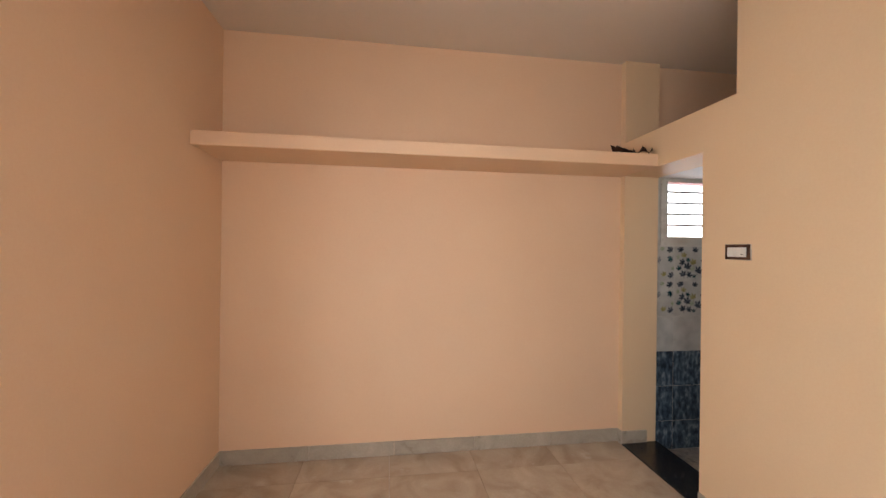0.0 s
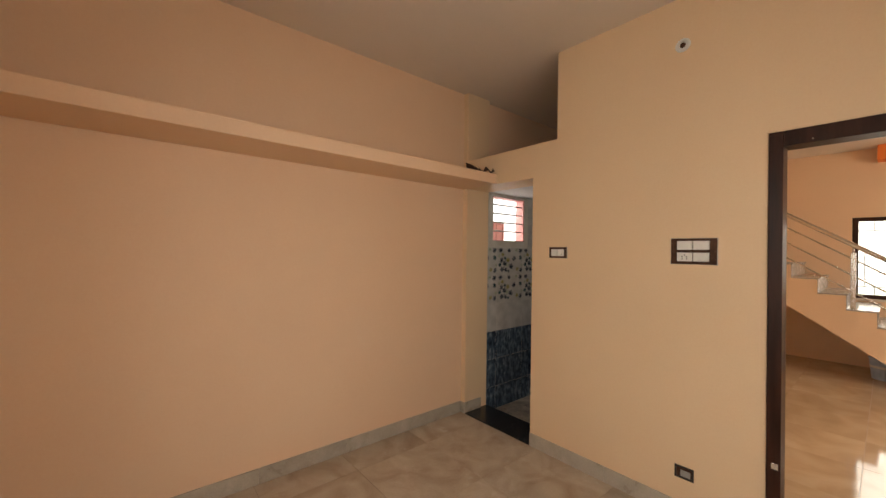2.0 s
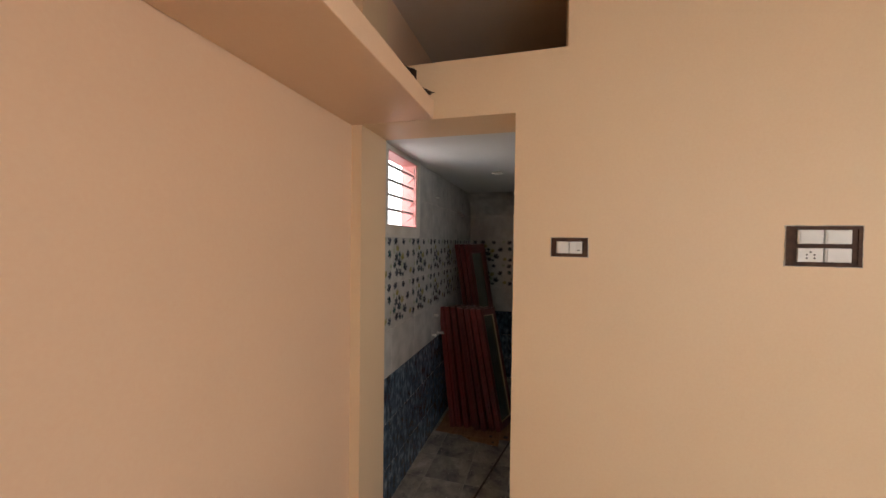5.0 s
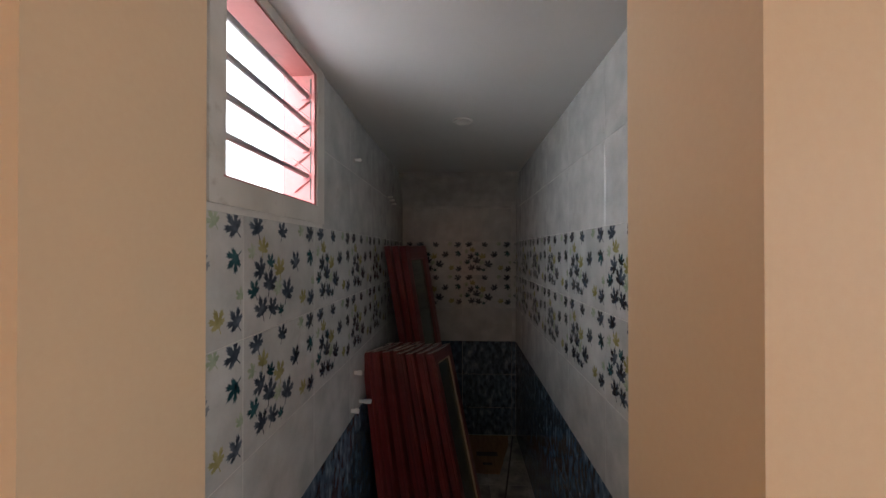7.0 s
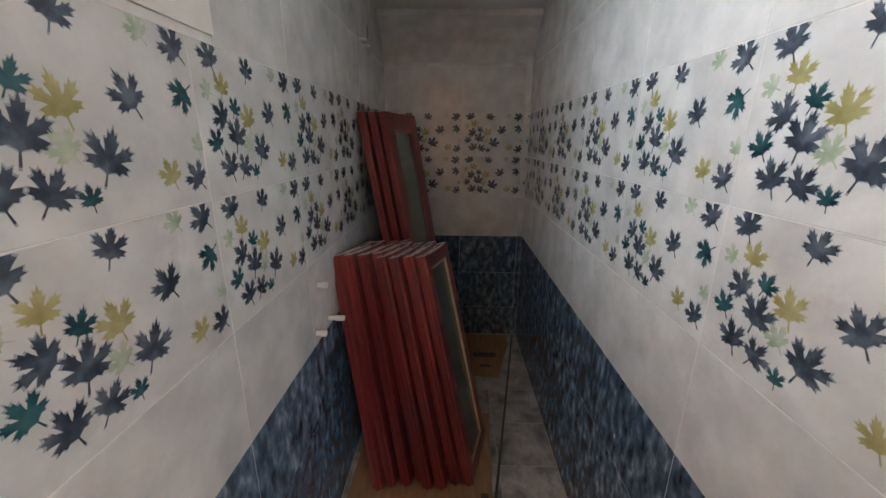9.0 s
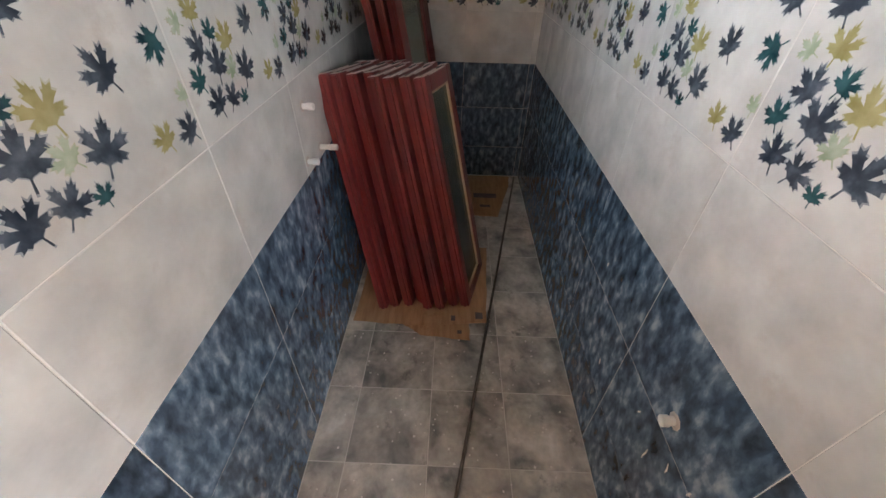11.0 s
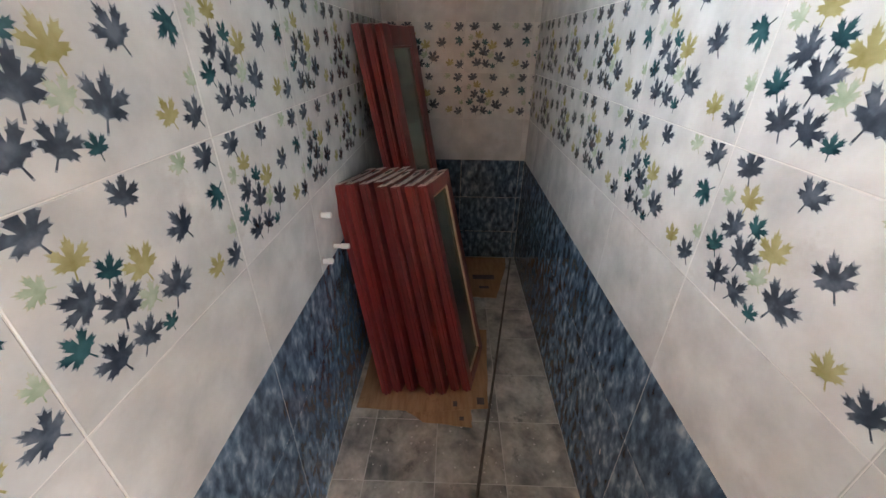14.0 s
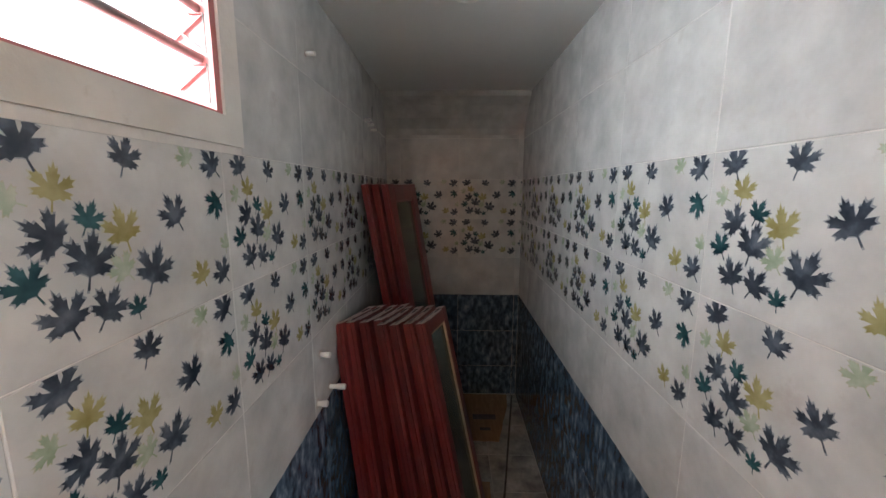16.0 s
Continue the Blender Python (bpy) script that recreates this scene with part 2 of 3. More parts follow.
def rod(bm, a, b, r, seg=12, r2=None):
    a, b = Vector(a), Vector(b)
    q = (b - a).to_track_quat("Z", "Y").to_matrix().to_4x4()
    bmesh.ops.create_cone(bm, cap_ends=True, segments=seg, radius1=r, radius2=r if r2 is None else r2, depth=(b - a).length,
                          matrix=Matrix.Translation((a + b) / 2) @ q)


def rods(*list_of, seg=12):
    bm = bmesh.new()
    for a, b, r in list_of:
        rod(bm, a, b, r, seg)
    return bm


def lathe(profile, seg=20):
    """A turned body from (radius, height) pairs."""
    bm = bmesh.new()
    rings = [[bm.verts.new((r * math.cos(6.28319 * k / seg), r * math.sin(6.28319 * k / seg), z)) for k in range(seg)] for r, z in profile]
    for one, two in zip(rings, rings[1:]):
        for k in range(seg):
            bm.faces.new((one[k], one[(k + 1) % seg], two[(k + 1) % seg], two[k]))
    bm.faces.new(rings[0][::-1])
    bm.faces.new(rings[-1])
    return bm


def mesh_of(name, bm, materials, smooth=False):
    me = bpy.data.meshes.new(name)
    bmesh.ops.recalc_face_normals(bm, faces=bm.faces)
    for f in bm.faces:
        f.smooth = smooth
    bm.to_mesh(me)
    bm.free()
    for m in materials if isinstance(materials, (list, tuple)) else [materials]:
        me.materials.append(m)
    return me


def part(name, bm, material, parent=None, label="", smooth=False, at=None):
    ob = new(name, mesh_of(name, bm, material, smooth))
    ob.parent = parent
    if at is not None:
        ob.matrix_basis = at
    return tagged(ob, label) if label else ob


def thing(name, label, category, at=None, group=""):
    ob = new(name)
    ob.empty_display_size = 0.05
    if at is not None:
        ob.matrix_basis = at
    return tagged(ob, label, category, group)


def structure(name, bm, material, label, category):
    return tagged(part(name, bm, material), label, category, kind="structure")


# ---- the rooms ----
H, T, XW, YS = 3.005, 0.29, -2.972, -3.5      # bedroom height, thickness of the east wall, west wall, south wall
YL, YR, XE, ZB, ZC = -0.02, -0.987, 2.864, -0.09, 2.11   # bathroom: tiled faces, far wall, floor, ceiling

wall_north = structure("wall_north", boxes((XW - 0.2, 0.0, 0.0, 0.2, -0.2, H)), PEACH, "peach painted plaster wall above the skirting", "wall")
wall_east = structure("wall_east", boxes((0, T, -0.055, 0.2, -0.2, H), (0, T, -1.014, -0.055, 2.10, 2.36), (0, T, -1.014, -0.80, -0.2, 2.10),
                                         (0, T, -2.222, -1.014, -0.2, H), (0, T, -3.115, -2.222, 2.125, H), (0, T, YS, -3.115, -0.2, H)),
                      EASTPEACH, "peach painted wall with a doorless bathroom opening and a loft opening", "wall")
# The west and south openings are unseen, added to let the bedroom lamps in.
wall_west = structure("wall_west", boxes((XW - 0.2, XW, YS, -2.95, -0.2, H), (XW - 0.2, XW, -1.75, 0.0, -0.2, H),
                                         (XW - 0.2, XW, -2.95, -1.75, -0.2, 0.95), (XW - 0.2, XW, -2.95, -1.75, 2.15, H)),
                      PEACH, "peach painted plaster wall with an unseen opening added for light", "wall")
wall_south = structure("wall_south", boxes((XW - 0.2, -2.2, YS - 0.2, YS, -0.2, H), (-1.0, T, YS - 0.2, YS, -0.2, H),
                                           (-2.2, -1.0, YS - 0.2, YS, -0.2, 0.95), (-2.2, -1.0, YS - 0.2, YS, 2.15, H)),
                       PEACH, "peach painted plaster wall with an unseen opening added for light", "wall")
ceiling = structure("ceiling", boxes((XW - 0.2, 3.05, YS - 0.2, 0.2, H, H + 0.12)), CEIL, "plain white painted bedroom ceiling", "ceiling")
floor = structure("floor", boxes((XW, 0.0, YS, 0.0, -0.2, -0.008)), GROUT, "beige marbled tile floor with pale joints", "floor")
loft_shelf = tagged(part("loft_shelf", soft_box(XW, -0.001, -0.425, -0.001, 2.10, 2.185, 0.006), PEACH),
                    "peach painted concrete shelf along the wall", "shelf", kind="structure")
# loft above the bathroom
structure("loft_floor", boxes((T, XE + 0.2, -1.15, 0.0, ZC + 0.1, 2.34)), PEACH, "peach painted loft slab over the bathroom", "floor")
structure("loft_wall_north", boxes((T, 3.05, 0.0, 0.095, ZC + 0.1, H)), PEACH, "peach painted loft wall in shade", "wall")
structure("loft_wall_east", boxes((1.90, 2.05, -1.15, 0.0, 2.34, H)), PEACH, "peach painted loft wall in shade", "wall")
structure("loft_wall_south", boxes((T, 3.05, -1.25, -1.15, 2.0, H)), PEACH, "peach painted loft wall in shade", "wall")
# bathroom shell
WX0, WX1, WZ0, WZ1 = 0.385, 0.902, 1.628, 2.08
bath_wall_north = structure("bath_wall_north", boxes((T, WX0, YL + 0.0012, 0.095, -0.3, ZC), (WX1, XE + 0.2, YL + 0.0012, 0.095, -0.3, ZC),
                                                     (WX0, WX1, YL + 0.0012, 0.095, -0.3, WZ0), (WX0, WX1, YL + 0.008, 0.095, WZ1, ZC)),
                            TILEGROUT, "tiled bathroom wall with a small high window", "wall")
bath_wall_south = structure("bath_wall_south", boxes((T, XE + 0.2, YR - 0.16, YR - 0.0012, -0.3, 2.2)), TILEGROUT,
                            "tiled bathroom wall, navy below and leaf pattern above", "wall")
bath_wall_east = structure("bath_wall_east", boxes((XE + 0.0012, XE + 0.2, YR - 0.008, YL + 0.008, -0.3, 2.2)), TILEGROUT,
                           "tiled end wall of the bathroom", "wall")
bath_floor = structure("bath_floor", boxes((T, XE + 0.008, YR - 0.008, YL + 0.008, -0.3, ZB - 0.0012)), DARKGROUT, "dusty grey tiled bathroom floor", "floor")
structure("bath_ceiling", boxes((T, XE + 0.2, YR - 0.16, 0.095, ZC, ZC + 0.1)), BATHCEIL, "white limewashed bathroom ceiling", "ceiling")
structure("threshold", soft_box(-0.004, T + 0.01, -0.80, -0.055, -0.12, 0.006, 0.003), GRANITE, "polished black granite door threshold, dusty", "threshold")
bm = bmesh.new()
COVE = [(XE - 0.001, 1.86), (2.848, 1.90), (2.805, 1.965), (2.735, 2.03), (2.66, 2.075), (2.66, ZC - 0.001), (XE - 0.001, ZC - 0.001)]
one, two = [[bm.verts.new((x, y, z)) for x, z in COVE] for y in (YR + 0.001, YL - 0.001)]
bm.faces.new(one)
bm.faces.new(two[::-1])
for k in range(len(COVE)):
    bm.faces.new((one[k - 1], one[k], two[k], two[k - 1]))
structure("bath_cove", bm, WHITETILE, "pale tiled cove curving from the end wall to the ceiling", "wall")
# hall beyond the bedroom door
HX, HY0, HY1, HH = 5.35, -6.3, -1.15, 3.0
hall_wall_east = structure("hall_wall_east", boxes((HX, HX + 0.2, HY0, -3.135, -0.2, HH), (HX, HX + 0.2, -2.28, HY1, -0.2, HH),
                                                   (HX, HX + 0.2, -3.135, -2.28, -0.2, 0.94), (HX, HX + 0.2, -3.135, -2.28, 2.06, HH)),
                           PEACH, "peach painted hall wall with a grilled window", "wall")
# Its opening is out of view, added for the extra hall lamp.
structure("hall_wall_south", boxes((T, 1.35, HY0 - 0.2, HY0, -0.2, HH), (3.85, HX + 0.2, HY0 - 0.2, HY0, -0.2, HH),
                                   (1.35, 3.85, HY0 - 0.2, HY0, -0.2, 0.6), (1.35, 3.85, HY0 - 0.2, HY0, 2.3, HH)), PEACH,
          "peach painted hall wall with an unseen opening added for light", "wall")
structure("hall_wall_north", boxes((XE + 0.2, HX + 0.2, HY1, HY1 + 0.2, -0.2, HH)), PEACH, "peach painted hall wall", "wall")
structure("hall_wall_west", boxes((0.0, T, HY0 - 0.2, YS - 0.2, -0.2, HH)), PEACH, "peach painted hall wall", "wall")
structure("hall_ceiling", boxes((T, HX + 0.2, HY0 - 0.2, HY1 + 0.2, HH, HH + 0.12)), CEIL, "white hall ceiling", "ceiling")
hall_floor = structure("hall_floor", boxes((T, HX, HY0, HY1, -0.2, -0.006)), GROUT, "polished cream tile hall floor", "floor")
beam = tagged(part("painted_beam", boxes((HX - 0.22, HX - 0.001, HY0, -2.51, 2.80, HH - 0.001)), ORANGE), "orange painted ceiling beam with lime and grey bands", "beam",
              kind="structure")
bm = bmesh.new()
for z0, z1, y1, k in ((2.885, 2.93, -2.98, 0), (2.934, 2.999, -3.02, 1)):
    add_box(bm, HX - 0.226, HX - 0.2195, HY0, y1, z0, z1, k)
part("painted_band", bm, [LIME, GREYP], beam, "lime and grey painted bands")

# skirtings, in pieces with joints


def skirting(owner, x0, y0, x1, y1, out, length=0.6, height=0.10, material=SKIRT):
    a, b = Vector((x0, y0)), Vector((x1, y1))
    d = (b - a).normalized()
    total, s = (b - a).length, 0.0
    o = Vector(out) * 0.011
    while s < total - 0.005:
        e = min(s + length, total)
        p, q = a + d * (s + 0.0012), a + d * (e - 0.0012) + o
        part("skirting_tile", soft_box(min(p.x, q.x), max(p.x, q.x), min(p.y, q.y), max(p.y, q.y), 0.0, height, 0.0015, 1), material, owner)
        s = e


skirt = thing("baseboard", "grey-beige marbled skirting tiles along the bedroom walls", "baseboard")
tagged(skirt, kind="structure")
skirting(skirt, XW, 0.0, -0.012, 0.0, (0, -1))
skirting(skirt, XW, -0.012, XW, YS, (1, 0))
skirting(skirt, 0.0, -0.001, 0.0, -0.055, (-1, 0))
skirting(skirt, -0.011, -0.055, 0.21, -0.055, (0, -1))
skirting(skirt, 0.0, -0.80, 0.0, -2.222, (-1, 0))
skirt2 = tagged(thing("baseboard", "cream skirting tiles along the hall wall", "baseboard"), kind="structure")
skirting(skirt2, HX, HY0, HX, -3.42, (-1, 0), 0.6, 0.11, HALLTILE)

# ---- bedroom things ----


def door_frame():
    d = tagged(thing("door_1", "dark brown varnished wooden door frame of an open doorway", "door frame"), kind="structure")
    y0, y1, z1 = -2.225, -3.112, 2.122
    part("jamb", soft_box(-0.012, 0.11, y0 - 0.055, y0, 0.0, z1, 0.004), DOORWOOD, d)
    part("jamb", soft_box(-0.012, 0.11, y1, y1 + 0.055, 0.0, z1, 0.004), DOORWOOD, d)
    part("head", soft_box(-0.012, 0.11, y1 + 0.056, y0 - 0.056, z1 - 0.075, z1, 0.004), DOORWOOD, d)
    bm = soft_box(-0.018, -0.0125, y0 - 0.047, y0 - 0.020, 0.47, 0.50, 0.001)
    part("latch_plate", bm, STEEL, d, "small steel latch plate")
    part("hook", rods(((-0.012, -2.385, 2.06), (-0.028, -2.385, 2.06), 0.003)), STEEL, d, "small steel hook")


door_frame()


def switch_module(owner, y, z, w, h, kind):
    mod = part("switch" if kind != "socket" else "socket", soft_box(-0.012, -0.002, y - w / 2, y + w / 2, z - h / 2, z + h / 2, 0.002), WHITEPLASTIC, owner)
    if kind == "rocker":
        part("rocker", soft_box(-0.016, -0.0118, y - w * 0.44, y + w * 0.44, z - h * 0.42, z + h * 0.42, 0.0015), WHITEPLASTIC, mod)
    if kind == "indicator":
        part("rocker", soft_box(-0.015, -0.0118, y - w * 0.42, y - w * 0.05, z - h * 0.42, z + h * 0.42, 0.0015), WHITEPLASTIC, mod)
        part("indicator_slot", boxes((-0.0165, -0.0148, y - w * 0.34, y - w * 0.1, z - h * 0.26, z - h * 0.2)), BLACK, mod, "black indicator slot")
    if kind == "socket":
        bm = bmesh.new()
        for dy, dz in ((0, 0.22), (-0.15, 0.02), (0.15, 0.02), (-0.15, -0.22), (0.15, -0.22)):
            rod(bm, (-0.0135, y + dy * w, z + dz * h), (-0.0115, y + dy * w, z + dz * h), 0.0032, 8)
        part("pin_holes", bm, BLACK, mod, "black socket pin holes")


def switch_box(label, y0, y1, z0, z1, mods, rough_edge):
    s = thing("switch_box", label, "switch")
    w = 0.012
    part("back_box", boxes((-0.001, 0.0, y1, y0, z0, z1), (-0.004, -0.001, y1, y1 + w, z0, z1), (-0.004, -0.001, y0 - w, y0, z0, z1),
                           (-0.004, -0.001, y1 + w, y0 - w, z0, z0 + w), (-0.004, -0.001, y1 + w, y0 - w, z1 - w, z1)), BOXMETAL, s, "exposed rusty metal back box")
    bm = bmesh.new()                      # torn plaster lip round the box
    rnd = random.Random(rough_edge)
    ring = []
    for k in range(40):
        a = k / 40 * 4
        side, f = int(a), a - int(a)
        y, z = [(y1 + (y0 - y1) * f, z1), (y0, z1 - (z1 - z0) * f), (y0 - (y0 - y1) * f, z0), (y1, z0 + (z1 - z0) * f)][side]
        cy, cz = (y0 + y1) / 2, (z0 + z1) / 2
        g = 1 + rnd.uniform(0.02, 0.10) * (0.10 / (y0 - y1))
        ring.append((bm.verts.new((-0.0045, y, z)), bm.verts.new((-0.0008, cy + (y - cy) * g, cz + (z - cz) * g))))
    for k in range(40):
        a, b = ring[k], ring[(k + 1) % 40]
        bm.faces.new((a[0], b[0], b[1], a[1]))
    part("plaster_lip", bm, PLASTER, s, "torn plaster edge")
    for m in mods:
        switch_module(s, *m)
    for y in (y0 - 0.007, y1 + 0.007):
        part("screw", rods(((-0.007, y, (z0 + z1) / 2), (-0.003, y, (z0 + z1) / 2), 0.0035), seg=8), BOXMETAL, s, "small rusty screw")
    return s


switch_box("small uncovered switch box with two white modules on the peach wall", -0.960, -1.106, 1.475, 1.555,
           [(-1.006, 1.514, 0.05, 0.05, "rocker"), (-1.058, 1.514, 0.05, 0.05, "indicator")], 3)
switch_box("large uncovered switchboard with four white modules on the peach wall", -1.789, -2.014, 1.459, 1.605,
           [(-1.860, 1.566, 0.076, 0.05, "rocker"), (-1.941, 1.566, 0.076, 0.05, "rocker"), (-1.860, 1.500, 0.076, 0.05, "socket"),
            (-1.941, 1.500, 0.076, 0.05, "rocker")], 5)
box = thing("socket_box", "empty grey socket box low on the wall above the skirting", "socket")
part("frame", boxes((-0.006, 0.0, -1.915, -1.905, 0.235, 0.305), (-0.006, 0.0, -1.829, -1.819, 0.235, 0.305), (-0.006, 0.0, -1.905, -1.829, 0.235, 0.245),
                    (-0.006, 0.0, -1.905, -1.829, 0.295, 0.305)), BLACK, box)
part("back_plate", soft_box(-0.003, -0.0005, -1.905, -1.829, 0.245, 0.295, 0.001), BOXMETAL, box)
part("loose_flap", soft_box(-0.009, -0.0065, -1.90, -1.85, 0.25, 0.285, 0.001), RODMETAL, box, "bent grey metal flap")
lampbase = thing("lamp_holder", "round white lamp point with a dark centre high on the wall", "lamp holder", pose(0.0, -1.840, 2.722, 0, -90, 0))
part("rim", lathe([(0.024, 0.0), (0.037, 0.0), (0.040, 0.006), (0.036, 0.010), (0.026, 0.011), (0.024, 0.006)]), WHITEPLASTIC, lampbase, smooth=True)
part("socket_core", lathe([(0.024, 0.001), (0.0238, 0.004), (0.015, 0.005), (0.012, 0.014), (0.006, 0.015)]), BOXMETAL, lampbase, "dark reddish socket core", smooth=True)


def scrap(x, y, size, seed, turn):
    rnd = random.Random(seed)
    bm = bmesh.new()
    n = 6
    g = [[bm.verts.new(((i / n - 0.5) * size, (j / n - 0.5) * size * 0.7, 0.006 + 0.055 * abs(math.sin(i * 0.9 + seed)) * (0.3 + j / n) + rnd.uniform(0, 0.006)))
          for j in range(n + 1)] for i in range(n + 1)]
    for i in range(n):
        for j in range(n):
            bm.faces.new((g[i][j], g[i + 1][j], g[i + 1][j + 1], g[i][j + 1]))
    bmesh.ops.solidify(bm, geom=bm.faces[:], thickness=0.004)
    low = min(v.co.z for v in bm.verts)
    for v in bm.verts:
        v.co.z -= low
    return tagged(part("scrap", bm, RAG, at=pose(x, y, 2.185, 0, 0, turn)), "crumpled dark brown scrap lying on the shelf end", "scrap", "scraps on the shelf")


scrap(-0.235, -0.375, 0.13, 2, 20)
scrap(-0.085, -0.38, 0.12, 5, -35)

# ---- bathroom things ----


def louvre_window():
    w = tagged(thing("window_1", "small pink painted louvre window with bare rods and no panes", "window"), kind="structure")
    x0, x1, z0, z1 = WX0, WX1, WZ0, WZ1
    part("cement_border", boxes((x0 - 0.045, x0, YL - 0.006, YL + 0.007, z0 - 0.058, ZC - 0.001), (x1, x1 + 0.06, YL - 0.006, YL + 0.007, z0 - 0.058, ZC - 0.001),
                                (x0, x1, YL - 0.006, YL + 0.007, z0 - 0.058, z0), (x0, x1, YL - 0.006, YL + 0.007, z1, ZC - 0.001)), LIMEBAND, w, "smeared cement border")
    d = 0.095
    part("reveal", boxes((x1 - 0.006, x1, YL, d, z0, z1), (x0 + 0.006, x1 - 0.006, YL, d, z1 - 0.006, z1), (x0 + 0.006, x1 - 0.006, YL, d, z0, z0 + 0.006)), PINK, w,
         "pink painted reveal")
    part("reveal", boxes((x0, x0 + 0.006, YL, d, z0, z1)), LIMEBAND, w, "bare cement reveal")
    part("frame", boxes((x0 + 0.006, x0 + 0.018, YL, YL + 0.010, z0 + 0.006, z1 - 0.006)), LIMEBAND, w)
    part("frame", boxes((x1 - 0.018, x1 - 0.006, YL, YL + 0.010, z0 + 0.006, z1 - 0.006)), PINK, w)
    part("operating_bar", rods(((x1 - 0.0105, YL + 0.016, z0 + 0.02), (x1 - 0.0105, YL + 0.016, z1 - 0.02), 0.0028), seg=6), IRON, w, "thin dark operating bar")
    step = (z1 - z0) / 5
    for k in range(4):
        z = z0 + (k + 1.13) * step
        bar = part("louvre_rod", rods(((x0 + 0.008, YL + 0.028, z), (x1 - 0.008, YL + 0.028, z), 0.0085), seg=12), RODMETAL, w, smooth=True)
        for x in (x0 + 0.007, x1 - 0.013):
            part("clip", soft_box(x, x + 0.006, YL + 0.012, YL + 0.046, z - 0.011, z + 0.009, 0.002), PINK, bar)
            for up in (1, -1):
                part("lever", rods(((x + 0.003, YL + 0.016, z + 0.01 * up), (x + 0.003, YL + 0.074, z + 0.056 * up), 0.0026), seg=6), PINK, bar)
    return w


louvre_window()
tagged(part("ceiling_lamp_point", lathe([(0.047, 0.0), (0.05, -0.004), (0.045, -0.010), (0.036, -0.0105), (0.034, -0.004), (0.002, -0.003)]), WHITEPLASTIC,
            at=pose(1.463, -0.527, ZC - 0.0005), smooth=True), "round white recessed lamp cover on the bathroom ceiling", "ceiling light")


def pipe_stub(label, at, r=0.011, length=0.05, square=False):
    s = thing("pipe_stub", label, "pipe stub", at, "capped pipe stubs")
    part("pipe", lathe([(r * 0.8, 0.0), (r * 0.8, length * 0.5), (r, length * 0.5), (r, length), (r * 0.7, length + 0.002)], 14), WHITEPLASTIC, s, smooth=False)
    part("grout_patch", lathe([(r * 1.6, 0.0), (r * 1.4, 0.0015), (r * 0.9, 0.002)], 9), PLASTER, s, "smeared grout collar")


for x, z, ln in ((1.37, 0.907, 0.035), (1.452, 0.742, 0.06), (1.322, 0.75, 0.035), (1.373, 1.90, 0.03), (2.20, 1.845, 0.03), (2.27, 1.832, 0.03), (2.34, 1.815, 0.03)):
    pipe_stub("short white capped pipe stub in the tiled wall", pose(x, YL, z, 90, 0, 0), 0.011 if z < 1.5 else 0.007, ln)
pipe_stub("stubby off-white drain outlet in the navy tiles", pose(0.653, YR, 0.49, -90, 0, 0), 0.013, 0.03)
tagged(part("wall_slot", boxes((2.375, 2.387, YL - 0.002, YL - 0.0005, 1.89, 1.95)), BLACK), "narrow dark slot cut in the wall tile", "slot")


def sash(width, height, thick=0.036, stile=0.055, bead=BEAD):
    """A red window sash lying in its own axes: x across, y through, z up; its face looks to -y."""
    s = thing("window_sash", "dark red painted wooden window sash leaning in a stack", "window sash", group="stacked window sashes")

    def stile_bm(x0, x1, z0, z1):
        bm = soft_box(x0, x1, 0, thick, z0, z1, 0.004, 2)
        return bm
    for name, x0, x1 in (("stile", 0, stile), ("stile", width - stile, width)):
        st = part(name, stile_bm(x0, x1, 0, height), REDWOOD, s)
        part("end_grain", soft_box(x0 + 0.003, x1 - 0.003, 0.003, thick - 0.003, height, height + 0.0015, 0.0005, 1), RAWEND, st, "dusty unpainted end")
    part("rail", stile_bm(stile, width - stile, 0, stile), REDWOOD, s)
    top = part("rail", stile_bm(stile, width - stile, height - stile - 0.004, height - 0.004), REDWOOD, s)
    part("raw_top", soft_box(stile + 0.001, width - stile - 0.001, 0.003, thick - 0.003, height - 0.004, height - 0.002, 0.0005, 1), RAWEND, top, "dusty unpainted top")
    part("slot", boxes((stile * 0.5, width * 0.62, thick * 0.52, thick * 0.66, height + 0.0016, height + 0.0022), (width * 0.62, width - stile, thick * 0.36, thick * 0.48, height - 0.0018, height + 0.0022)),
         BLACK, top, "dark groove")
    part("edge_moulding", soft_box(-0.007, -0.0002, thick * 0.30, thick * 0.62, 0.0, height - 0.004, 0.002, 2), REDWOOD, s)
    for x0, x1, z0, z1 in ((stile, stile + 0.009, stile, height - stile), (width - stile - 0.009, width - stile, stile, height - stile),
                           (stile + 0.009, width - stile - 0.009, stile, stile + 0.009), (stile + 0.009, width - stile - 0.009, height - stile - 0.013, height - stile - 0.004)):
        part("glazing_bead", soft_box(x0, x1, 0.004, 0.014, z0, z1, 0.0015, 1), bead, s)
    part("pane", boxes((stile + 0.001, width - stile - 0.001, 0.016, 0.020, stile + 0.001, height - stile - 0.005)), GLASS, s, "dusty greenish glass pane")
    return s


def leaning(base, up, across):
    """A pose whose z runs along up and whose x runs along across."""
    z = Vector(up).normalized()
    x = (Vector(across) - z * Vector(across).dot(z)).normalized()
    y = z.cross(x)
    m = Matrix((x, y, z)).transposed().to_4x4()
    m.translation = base
    return m


